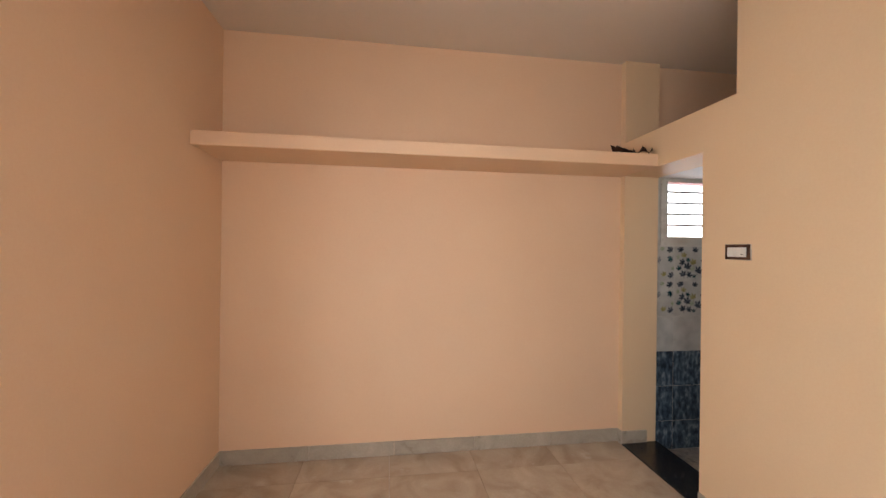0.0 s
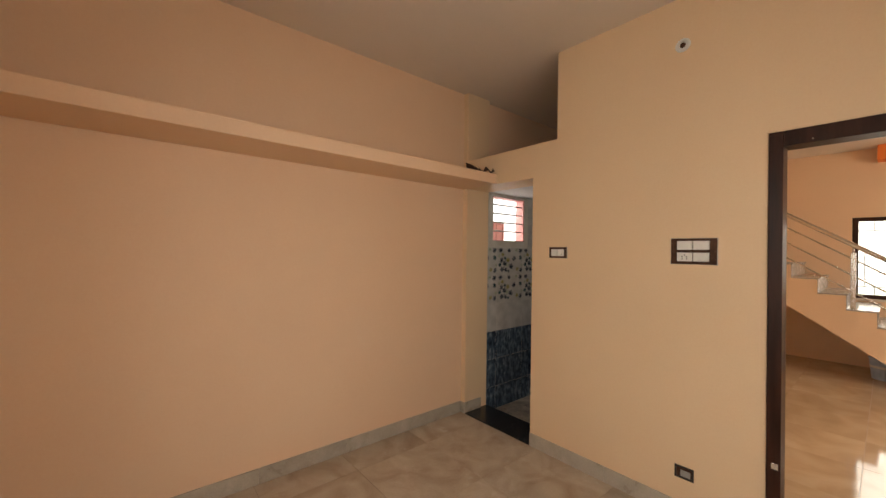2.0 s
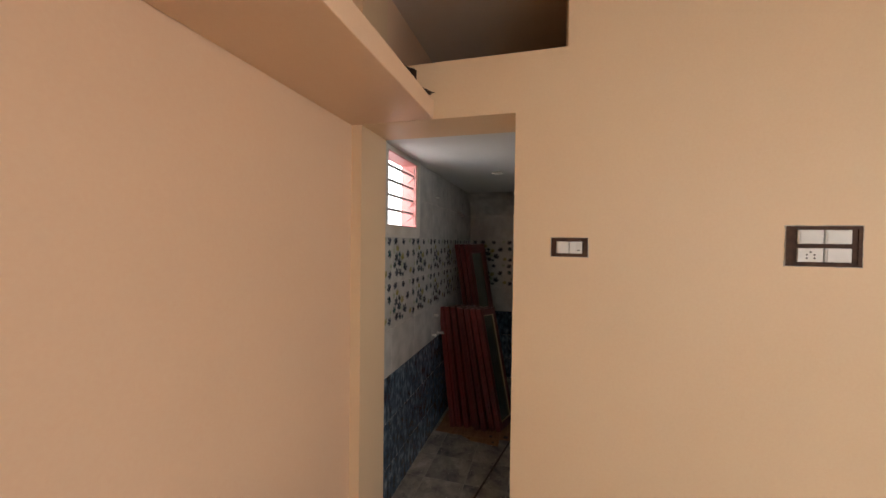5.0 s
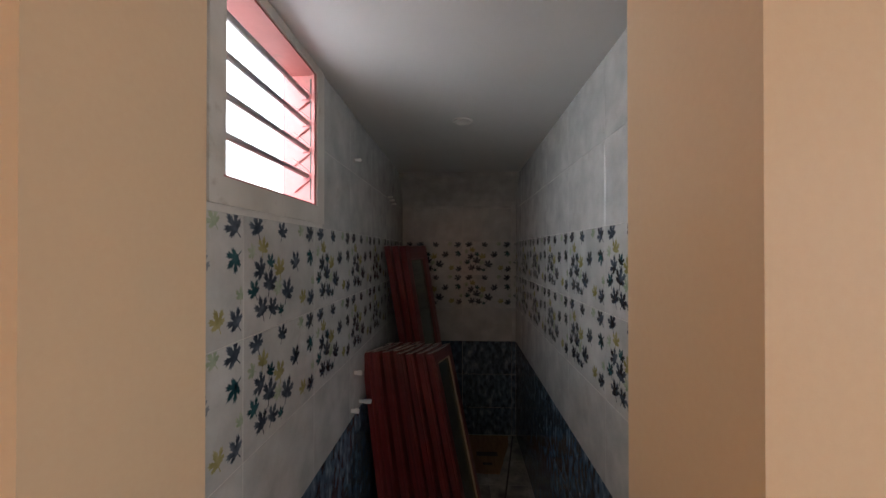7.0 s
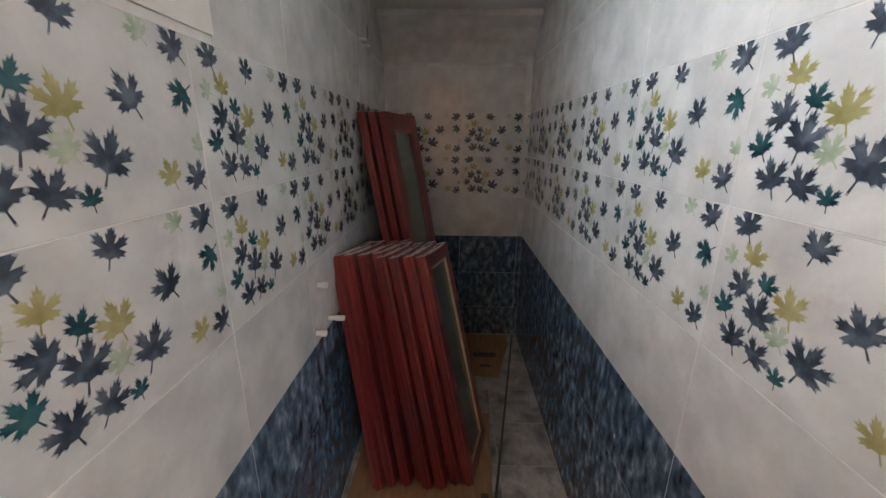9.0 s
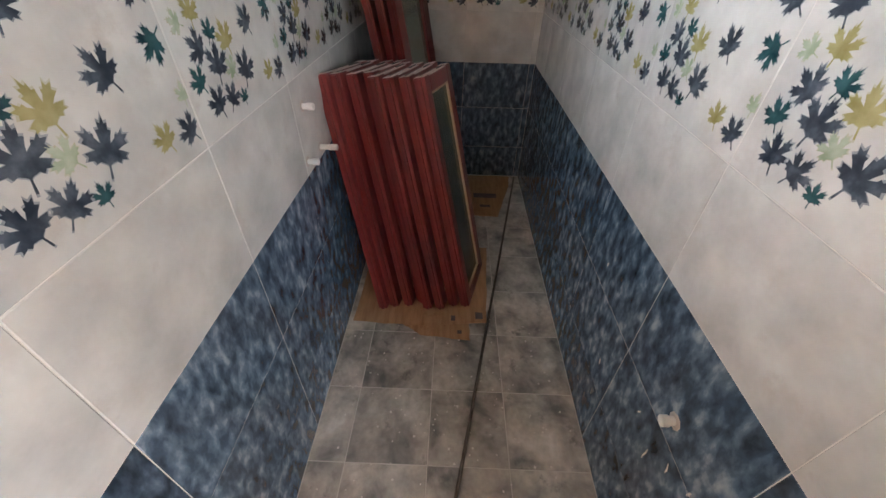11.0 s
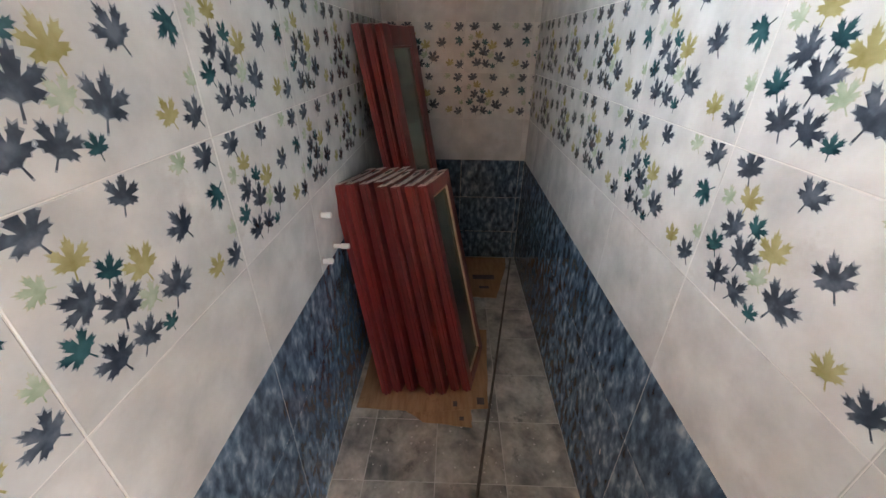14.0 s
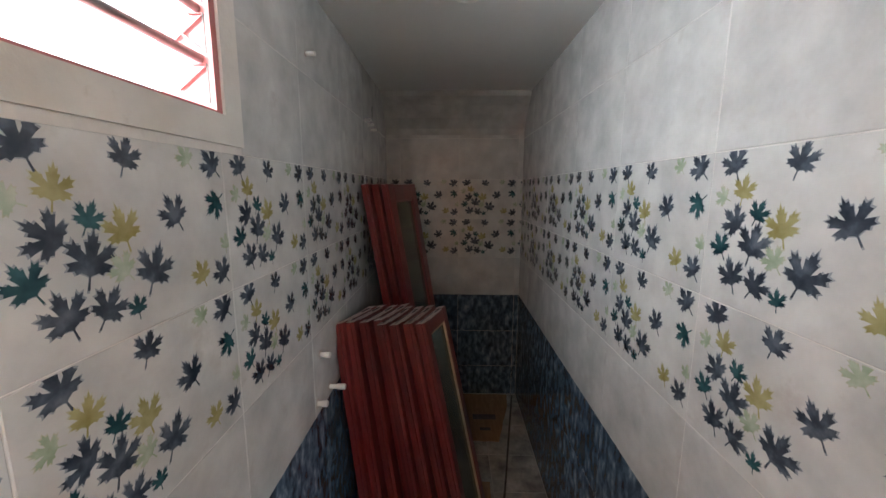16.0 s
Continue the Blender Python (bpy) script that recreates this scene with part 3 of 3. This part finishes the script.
UP, ACROSS = (0.125, 0.205, 0.97), (0.33, -0.075, 0.0)
first = sash(0.34, 1.032, 0.044)
rnd = random.Random(4)
N = 8
for k in range(N):
    f = k / (N - 1)
    jit = (0.0, 0.012, 0.016, 0.034, -0.012, -0.014, 0.006, 0.0)[k]
    slip = (0.0, 0.003, -0.006, -0.012, 0.012, 0.009, 0.002, 0.0)[k]
    base = Vector((1.475 - 0.035 * (1 - f) + jit, -0.587 + 0.392 * (1 - f) + slip, ZB + 0.027 + rnd.uniform(0, 0.002)))
    m = leaning(base, (UP[0] + rnd.uniform(-0.008, 0.008), 0.208 - 0.062 * (1 - f), UP[2]), ACROSS)
    if k == 0:
        first.matrix_basis = m
    else:
        copy_thing(first, m)
tall = sash(0.46, 1.60, 0.036, 0.085, REDWOOD)
tagged(tall, "tall dark red painted window sash leaning on the tiled wall")
for k in range(3):
    m = leaning(Vector((1.99 + 0.012 * (k % 2), -0.325 - 0.05 * k, ZB + 0.022)), (0.02, 0.165, 0.985), (0.43, -0.05 - 0.02 * k, 0))
    if k == 0:
        tall.matrix_basis = m
    else:
        copy_thing(tall, m)


def sheet(name, label, corners, z, marks=()):
    s = thing(name, label, "cardboard")
    bm = bmesh.new()
    rnd = random.Random(len(corners))
    ring = []
    for (xa, ya), (xb, yb) in zip(corners, corners[1:] + corners[:1]):
        for k in range(6):
            ring.append(bm.verts.new((xa + (xb - xa) * k / 6 + rnd.uniform(-0.003, 0.003), ya + (yb - ya) * k / 6 + rnd.uniform(-0.003, 0.003), z)))
    under = [bm.verts.new((v.co.x, v.co.y, z - 0.004)) for v in ring]
    bm.faces.new(ring)
    bm.faces.new(under[::-1])
    for k in range(len(ring)):
        bm.faces.new((ring[k - 1], under[k - 1], under[k], ring[k]))
    part("board", bm, CARD, s)
    for x0, x1, y0, y1 in marks:
        part("printed_mark", boxes((x0, x1, y0, y1, z + 0.0002, z + 0.0008)), PRINT, s, "dark printed mark")
    return s


sheet("cardboard_sheet", "flattened brown cardboard under the stacked sashes", [(1.375, -0.045), (1.36, -0.33), (1.39, -0.665), (1.95, -0.70), (1.98, -0.05)], ZB + 0.012,
      ((1.395, 1.425, -0.52, -0.50), (1.41, 1.45, -0.650, -0.615)))
sheet("cardboard_sheet", "torn brown cardboard flap on the floor tiles", [(1.39, -0.25), (1.315, -0.36), (1.29, -0.585), (1.41, -0.585)], ZB + 0.005, ((1.325, 1.345, -0.55, -0.53),))
sheet("cardboard_sheet", "brown cardboard piece on the floor by the end wall", [(2.30, -0.60), (2.29, -0.79), (2.70, -0.90), (2.845, -0.92), (2.845, -0.55)], ZB + 0.005,
      ((2.52, 2.58, -0.80, -0.64), (2.40, 2.43, -0.75, -0.68)))
tagged(part("iron_rod", rods(((0.36, -0.468, ZB + 0.007), (2.83, -0.955, ZB + 0.007), 0.0065), seg=10), IRON, smooth=True), "long dark iron rod lying on the floor tiles", "rod")

bm = bmesh.new()
rnd = random.Random(11)
for k in range(200):
    x, y = rnd.uniform(0.45, 1.5), rnd.uniform(YR + 0.03, YL - 0.03)
    a, r = rnd.uniform(0, 6.28), rnd.choice((0.0025, 0.0035, 0.005))
    v = [bm.verts.new((x + r * rnd.uniform(0.6, 1.2) * math.cos(a + q * 1.571), y + r * rnd.uniform(0.6, 1.2) * math.sin(a + q * 1.571), z))
         for z in (ZB + 0.0004, ZB + 0.0022) for q in range(4)]
    for f in ((7, 6, 5, 4)[::-1], (0, 1, 5, 4), (1, 2, 6, 5), (2, 3, 7, 6), (3, 0, 4, 7)):
        bm.faces.new([v[q] for q in f])
tagged(part("paint_chips", bm, GROUT), "scattered pale cement and paint chips on the floor tiles", "debris", kind="stuff")

bm = bmesh.new()
rnd = random.Random(21)
for x, z, long in ((0.60, 0.40, 0.030), (0.66, 0.335, 0.045), (0.74, 0.37, 0.018), (0.53, 0.44, 0.022), (0.98, 0.25, 0.02), (1.15, 0.52, 0.015)):
    lean = rnd.uniform(-0.4, 0.4)
    mid = [(x + lean * long * q / 5 + rnd.uniform(-0.002, 0.002), z - long * q / 5, 0.0028 * math.sin(0.35 + q * 0.5)) for q in range(6)]
    near, far = [[bm.verts.new((a + s * w, YR + h, b)) for a, b, w in mid] for s, h in ((-1, 0.0004), (1, 0.0004))]
    top = [bm.verts.new((a, YR + 0.0018, b)) for a, b, w in mid]
    for q in range(5):
        bm.faces.new((near[q], near[q + 1], top[q + 1], top[q]))
        bm.faces.new((top[q], top[q + 1], far[q + 1], far[q]))
tagged(part("cement_splash", bm, GROUT), "small dried white cement splashes on the navy wall tiles", "debris", kind="stuff")

# ---- outside the windows ----


def glow(name, stops, strength):
    m, n, l, p = nodes_of(name)
    tc, sep, ramp, em = n.new("ShaderNodeTexCoord"), n.new("ShaderNodeSeparateXYZ"), n.new("ShaderNodeValToRGB"), n.new("ShaderNodeEmission")
    noise_tex, add = n.new("ShaderNodeTexNoise"), n.new("ShaderNodeMath")
    noise_tex.inputs["Scale"].default_value = 5
    l.new(tc.outputs["Generated"], sep.inputs[0])
    l.new(tc.outputs["Generated"], noise_tex.inputs["Vector"])
    add.operation = "MULTIPLY_ADD"
    add.inputs[1].default_value = 0.25
    l.new(noise_tex.outputs[0], add.inputs[0])
    l.new(sep.outputs["Z"], add.inputs[2])
    l.new(add.outputs[0], ramp.inputs[0])
    e = ramp.color_ramp.elements
    for k, (at, c) in enumerate(stops):
        if k > 1:
            e.new(at)
        e[k].position, e[k].color = at, (*c, 1)
    l.new(ramp.outputs[0], em.inputs[0])
    em.inputs[1].default_value = strength
    l.new(em.outputs[0], n["Material Output"].inputs[0])
    return m


structure("backdrop", boxes((-22.0, 16.0, 2.8, 2.82, -0.5, 11.0)), glow("pale_daylight", [(0.0, (0.9, 0.92, 0.95)), (1.0, (1, 1, 1))], 7.0),
          "bright overcast daylight outside the bathroom window", "backdrop")
structure("backdrop", boxes((9.0, 9.02, -9.0, 3.0, -0.5, 5.0)), glow("garden_daylight", [(0.25, (0.30, 0.42, 0.16)), (0.42, (1, 1, 0.97))], 5.0),
          "bright daylight and pale greenery outside the hall window", "backdrop")

nb = thing("neighbour_window", "small red-brown shuttered window of the house next door", "window", pose(3.55, 2.78, 1.86))
part("frame", boxes((-0.24, -0.20, -0.04, 0.018, -0.28, 0.28), (0.20, 0.24, -0.04, 0.018, -0.28, 0.28), (-0.20, 0.20, -0.04, 0.018, 0.24, 0.28),
                    (-0.20, 0.20, -0.04, 0.018, -0.28, -0.24)), PINK, nb)
for x0, x1 in ((-0.197, -0.003), (0.003, 0.197)):
    part("shutter", soft_box(x0, x1, -0.03, 0.0, -0.237, 0.237, 0.006), PINK, nb)

# ---- hall things ----
SX = 4.15


def staircase():
    s = tagged(thing("staircase", "hall staircase with grey granite treads and a peach side", "staircase", pose(0, -0.05, 0)), kind="structure")
    run, rise, y0, n = 0.245, 0.178, -3.46, 9
    bm = bmesh.new()
    pts = [(y0, 0.0)]
    for k in range(n):
        pts += [(y0 + run * k, rise * (k + 1) - 0.02), (y0 + run * (k + 1), rise * (k + 1) - 0.02)]
    pts += [(y0 + run * n, rise * n - 0.42), (y0 + 0.48, 0.0)]
    a = [bm.verts.new((SX, y, z)) for y, z in pts]
    b = [bm.verts.new((HX - 0.002, y, z)) for y, z in pts]
    bm.faces.new(a)
    bm.faces.new(b[::-1])
    for k in range(len(pts)):
        bm.faces.new((a[k], a[(k + 1) % len(pts)], b[(k + 1) % len(pts)], b[k]))
    part("flight", bm, PEACH, s, "peach painted flight with a sloping soffit")
    for k in range(n):
        part("tread", soft_box(SX - 0.015, HX - 0.003, y0 + run * k - 0.02, y0 + run * (k + 1), rise * (k + 1) - 0.019, rise * (k + 1), 0.004), STAIRSTONE, s)
        part("riser", boxes((SX - 0.004, HX - 0.003, y0 + run * k - 0.006, y0 + run * k - 0.0005, rise * k + 0.001, rise * (k + 1) - 0.02)), STAIRSTONE, s)
    part("base_strip", boxes((SX - 0.01, SX - 0.001, y0, y0 + 0.44, 0.0, 0.085)), SKIRT, s, "beige base strip")


staircase()


def handrail():
    s = thing("stair_railing", "stainless steel stair railing with a carved newel post", "railing", pose(0, -0.05, 0))
    x = SX + 0.06
    newel = part("newel_post", soft_box(x - 0.04, x + 0.04, -3.39, -3.31, 0.178, 1.09, 0.008), STEEL, s, "square steel newel post")
    part("ball", lathe([(0.012, 0), (0.03, 0.008), (0.052, 0.035), (0.058, 0.06), (0.05, 0.09), (0.03, 0.108), (0.005, 0.115)]), STEEL, newel,
         at=pose(x, -3.35, 1.085), smooth=True)
    part("carved_sleeve", soft_box(x - 0.052, x + 0.052, -3.402, -3.298, 0.36, 0.86, 0.01), DOORWOOD, newel, "dark carved wooden sleeve")
    part("white_panel", soft_box(x - 0.057, x - 0.0505, -3.386, -3.314, 0.50, 0.70, 0.002), WHITEPLASTIC, newel, "pale patterned panel")
    for z in (0.355, 0.87):
        part("collar", soft_box(x - 0.06, x + 0.06, -3.41, -3.29, z - 0.012, z + 0.012, 0.004), DOORWOOD, newel)
    slope = 0.165 / 0.245
    a, b = Vector((x, -3.32, 0.96)), Vector((x, -1.6, 0.96 + 1.72 * slope))
    part("handrail", rods((a, b, 0.027), seg=16), STEEL, s, smooth=True)
    for k, dz in enumerate((0.17, 0.36, 0.55)):
        p = Vector((x, -3.20 + 0.01 * k, 0.96 + 0.12 * slope - dz))
        part("rail_bar", rods((p, p + Vector((0, 1.55, 1.55 * slope)), 0.009), (p, p + Vector((0, 0.02, 0.02 * slope)), 0.013), seg=10), STEEL, s, smooth=True)
    for y in (-3.03, -2.29):
        z = 0.96 + (y + 3.32) * slope
        step = 0.178 * (int((y + 3.46) / 0.245) + 1)
        post = part("baluster", soft_box(x - 0.022, x + 0.022, y - 0.022, y + 0.022, step, z - 0.09, 0.005), STEEL, s)
        part("neck", rods(((x, y, z - 0.091), (x, y, z - 0.015), 0.011)), STEEL, post, smooth=True)


handrail()


def hall_window():
    w = tagged(thing("window_2", "dark brown framed hall window with an iron grille", "window", pose(0, -0.055, 0)), kind="structure")
    y0, y1, z0, z1 = -3.08, -2.225, 0.94, 2.06
    for b in ((y0, y0 + 0.06, z0, z1), (y1 - 0.06, y1, z0, z1), (y0 + 0.06, y1 - 0.06, z0, z0 + 0.055), (y0 + 0.06, y1 - 0.06, z1 - 0.055, z1)):
        part("frame", soft_box(HX + 0.01, HX + 0.09, *b, 0.004), DOORWOOD, w)
    part("sill", soft_box(HX - 0.02, HX + 0.01, y0 - 0.04, y1 + 0.04, z0 - 0.03, z0, 0.004), CEIL, w, "white painted sill")
    def bar(ya, za, yb, zb, rad=0.005):
        part("grille_bar", rods(((HX + 0.06, ya, za), (HX + 0.06, yb, zb), rad), seg=6), IRON, w)
    w0, w1 = y0 + 0.06, y1 - 0.06
    for z in (1.88, 1.50, 1.10):
        bar(w0, z, w1, z)
    for k in range(1, 5):
        y = w0 + (w1 - w0) * k / 5
        bar(y, 1.88, y, z1 - 0.05)
        bar(y, z0 + 0.05, y, 1.10)
    for a, b in ((0.14, 0.44), (0.62, 0.92)):
        ya, yb = w0 + (w1 - w0) * a, w0 + (w1 - w0) * b
        bar(ya, 1.10, ya, 1.62)
        bar(yb, 1.10, yb, 1.62)
        for z in (1.20, 1.30, 1.40, 1.60):
            bar(ya, z, yb, z, 0.004)


hall_window()
hs = thing("switch_box", "uncovered hall switchboard with white modules in a dark box", "switch")
part("back_box", boxes((HX - 0.012, HX - 0.001, -4.03, -3.78, 1.42, 1.55)), BOXMETAL, hs)
for y in (-3.97, -3.895, -3.83):
    for z in (1.455, 1.515):
        part("switch", soft_box(HX - 0.02, HX - 0.0125, y - 0.03, y + 0.03, z - 0.024, z + 0.024, 0.003), WHITEPLASTIC, hs)
bucket = thing("paint_bucket", "pale blue plastic bucket in the shade under the stairs", "bucket", pose(4.75, -2.58, 0))
part("body", lathe([(0.10, 0.0), (0.125, 0.25), (0.132, 0.25), (0.132, 0.26), (0.118, 0.26), (0.095, 0.012)]), BLUECAN, bucket, smooth=False)
part("band", lathe([(0.1185, 0.14), (0.1215, 0.17)]), WHITEPLASTIC, bucket, "white label band")

# ---- tiles and other pieces ----


def tile_bm(w, h, t=0.008, c=0.0012):
    bm = bmesh.new()
    back = [bm.verts.new(p) for p in ((0, 0, 0), (w, 0, 0), (w, 0, h), (0, 0, h))]
    mid = [bm.verts.new(p) for p in ((0, -t + c, 0), (w, -t + c, 0), (w, -t + c, h), (0, -t + c, h))]
    top = [bm.verts.new(p) for p in ((c, -t, c), (w - c, -t, c), (w - c, -t, h - c), (c, -t, h - c))]
    for one, two in ((back, mid), (mid, top)):
        for k in range(4):
            bm.faces.new((one[k], one[(k + 1) % 4], two[(k + 1) % 4], two[k]))
    bm.faces.new(top)
    return bm


TW, TH, J = 0.4175, 0.2825, 0.0018
# printed leaves on a decor tile: across, up, size, turn, colour (1 slate, 2 teal, 3 olive, 4 sage)
LEAVES = [(.058, .256, .046, 10, 1), (.187, .252, .040, -15, 1), (.312, .262, .032, 20, 4), (.382, .254, .046, 25, 1), (.085, .208, .038, -10, 3),
          (.038, .198, .028, 40, 4), (.385, .184, .042, -150, 2), (.273, .167, .046, 15, 1), (.122, .171, .032, -20, 2), (.075, .153, .044, 30, 1),
          (.172, .151, .046, 5, 3), (.118, .116, .052, -12, 1), (.045, .104, .038, 15, 2), (.406, .100, .028, -5, 4), (.165, .099, .034, 20, 4),
          (.217, .084, .054, -18, 1), (.080, .055, .046, 8, 1), (.326, .054, .038, 10, 3), (.389, .045, .042, 20, 1), (.133, .050, .042, -25, 1), (.180, .038, .026, 0, 2)]
HALF = [(0, 1.12), (.07, .86), (.18, .90), (.16, .68), (.28, .66), (.21, .44), (.18, .26), (.36, .42), (.39, .56), (.50, .53), (.64, .72), (.66, .55), (.86, .56),
        (.72, .38), (.82, .26), (.60, .17), (.42, .06), (.58, .02), (.78, -.04), (.67, -.15), (.73, -.27), (.51, -.25), (.43, -.37), (.29, -.30), (.10, -.37),
        (.032, -.42), (.045, -.84)]
LEAF = HALF + [(-x, y) for x, y in HALF[::-1] if x > 0]
cache = {}


def wall_tile_mesh(kind, u0, u1, v0, v1):
    key = (kind, round(u0, 3), round(u1, 3), round(v0, 3), round(v1, 3))
    if key in cache:
        return cache[key]
    w, h = u1 - u0 - J, v1 - v0 - J
    bm = tile_bm(w, h)
    if kind == "decor":
        lb = bmesh.new()
        for u, v, size, turn, colour in LEAVES:
            a, s = radians(turn * 1.6 + 6), size / 2 * 1.55
            for grow, out, k in ((1.0, 0.0089, colour), (1.11, 0.0084, 5 if colour < 3 else 6)):
                vs = [lb.verts.new((u + s * grow * (x * math.cos(a) - y * math.sin(a)), -out, v + s * grow * (x * math.sin(a) + y * math.cos(a)))) for x, y in LEAF]
                lb.faces.new(vs).material_index = k
        for co, no in (((u0 + 0.002, 0, 0), (-1, 0, 0)), ((u1 - 0.002, 0, 0), (1, 0, 0)), ((0, 0, v0 + 0.002), (0, 0, -1)), ((0, 0, v1 - 0.002), (0, 0, 1))):
            bmesh.ops.bisect_plane(lb, geom=lb.verts[:] + lb.edges[:] + lb.faces[:], plane_co=co, plane_no=no, clear_outer=True)
        bmesh.ops.triangulate(lb, faces=lb.faces[:])
        made = {}
        for f in lb.faces:
            g = bm.faces.new([made.setdefault(x, bm.verts.new((x.co.x - u0 - J / 2, x.co.y, x.co.z - v0 - J / 2))) if x not in made else made[x] for x in f.verts])
            g.material_index = f.material_index
        lb.free()
    me = bpy.data.meshes.new("wall_tile")
    bm.normal_update()
    bm.to_mesh(me)
    bm.free()
    for m in [BLUETILE] if kind == "blue" else [WHITETILE] if kind == "plain" else [WHITETILE, INK, TEAL, OLIVE, SAGE, HALO, PALEHALO]:
        me.materials.append(m)
    cache[key] = me
    return me


ROWS = [("blue", 0.1425 - TH, 0.1425), ("blue", 0.1425, 0.425), ("blue", 0.425, 0.7075), ("plain", 0.7075, 0.99), ("decor", 0.99, 1.2725), ("decor", 1.2725, 1.555),
        ("plain", 1.555, 1.8375), ("plain", 1.8375, 2.12)]


def tile_wall(owner, length, first, place, gap=None):
    """Tiles from 0 to length along the wall; first: where a joint falls; place(s, z): the pose of a tile's lower corner; gap: a window in (s0, s1, z0)."""
    for kind, z0, z1 in ROWS:
        lo, hi = max(z0, ZB), min(z1, ZC)
        s = first - TW * math.ceil(first / TW)
        while s < length:
            a, b = max(s, 0.0), min(s + TW, length)
            spans = [(a, b)]
            if gap and hi > gap[2] + 0.02:
                spans = [q for q in ((a, min(b, gap[0])), (max(a, gap[1]), b)) if q[1] - q[0] > 0.012]
            for p, q in spans:
                if q - p > 0.012:
                    me = wall_tile_mesh(kind, p - s, q - s, lo - z0, hi - z0)
                    ob = new("wall_tile", me)
                    ob.parent = owner
                    ob.matrix_basis = place(p + J / 2, lo + J / 2)
            s += TW


tile_wall(bath_wall_north, XE - T, 0.4675 - T, lambda s, z: pose(T + s, YL + 0.008, z), (WX0 - 0.045 - T, WX1 + 0.06 - T, 1.555))
tile_wall(bath_wall_south, XE - T, XE - 0.8865, lambda s, z: pose(XE - s, YR - 0.008, z, 0, 0, 180))
tile_wall(bath_wall_east, YL - YR, YL + 0.535, lambda s, z: pose(XE + 0.008, YL - s, z, 0, 0, -90))


def floor_tiles(owner, x0, x1, y0, y1, jx, jy, w, material, top, joint, thick=0.008, skip=None):
    made = {}
    x = jx - w * math.ceil((jx - x0) / w)
    while x < x1 - 0.01:
        y = jy - w * math.ceil((jy - y0) / w)
        while y < y1 - 0.01:
            a, b, c, d = max(x, x0), min(x + w, x1), max(y, y0), min(y + w, y1)
            if b - a > 0.01 and d - c > 0.01:
                key = (round(b - a, 3), round(d - c, 3))
                if key not in made:
                    bm = tile_bm(b - a - joint, d - c - joint, thick, 0.0008)
                    bmesh.ops.rotate(bm, verts=bm.verts[:], cent=(0, 0, 0), matrix=Matrix.Rotation(radians(-90), 3, "X"))
                    for v in bm.verts:
                        v.co.y *= -1
                    for v in bm.verts:
                        v.co.z = abs(v.co.z)
                        v.co.y = abs(v.co.y)
                    made[key] = mesh_of("floor_tile", bm, material)
                ob = new("floor_tile", made[key])
                ob.parent = owner
                ob.matrix_basis = pose(a + joint / 2, c + joint / 2, top - thick)
            y += w
        x += w


floor_tiles(floor, XW, 0.0, YS, 0.0, -0.606, -0.867, 0.60, BEDTILE, 0.0, 0.0022)
floor_tiles(bath_floor, T + 0.011, XE, YR, YL, 0.763, -0.147, 0.2825, BATHFLOOR, ZB, 0.0034, 0.0035)
floor_tiles(hall_floor, T, HX, HY0, HY1, 0.4, -0.7, 0.60, HALLTILE, 0.0, 0.0012, 0.006)
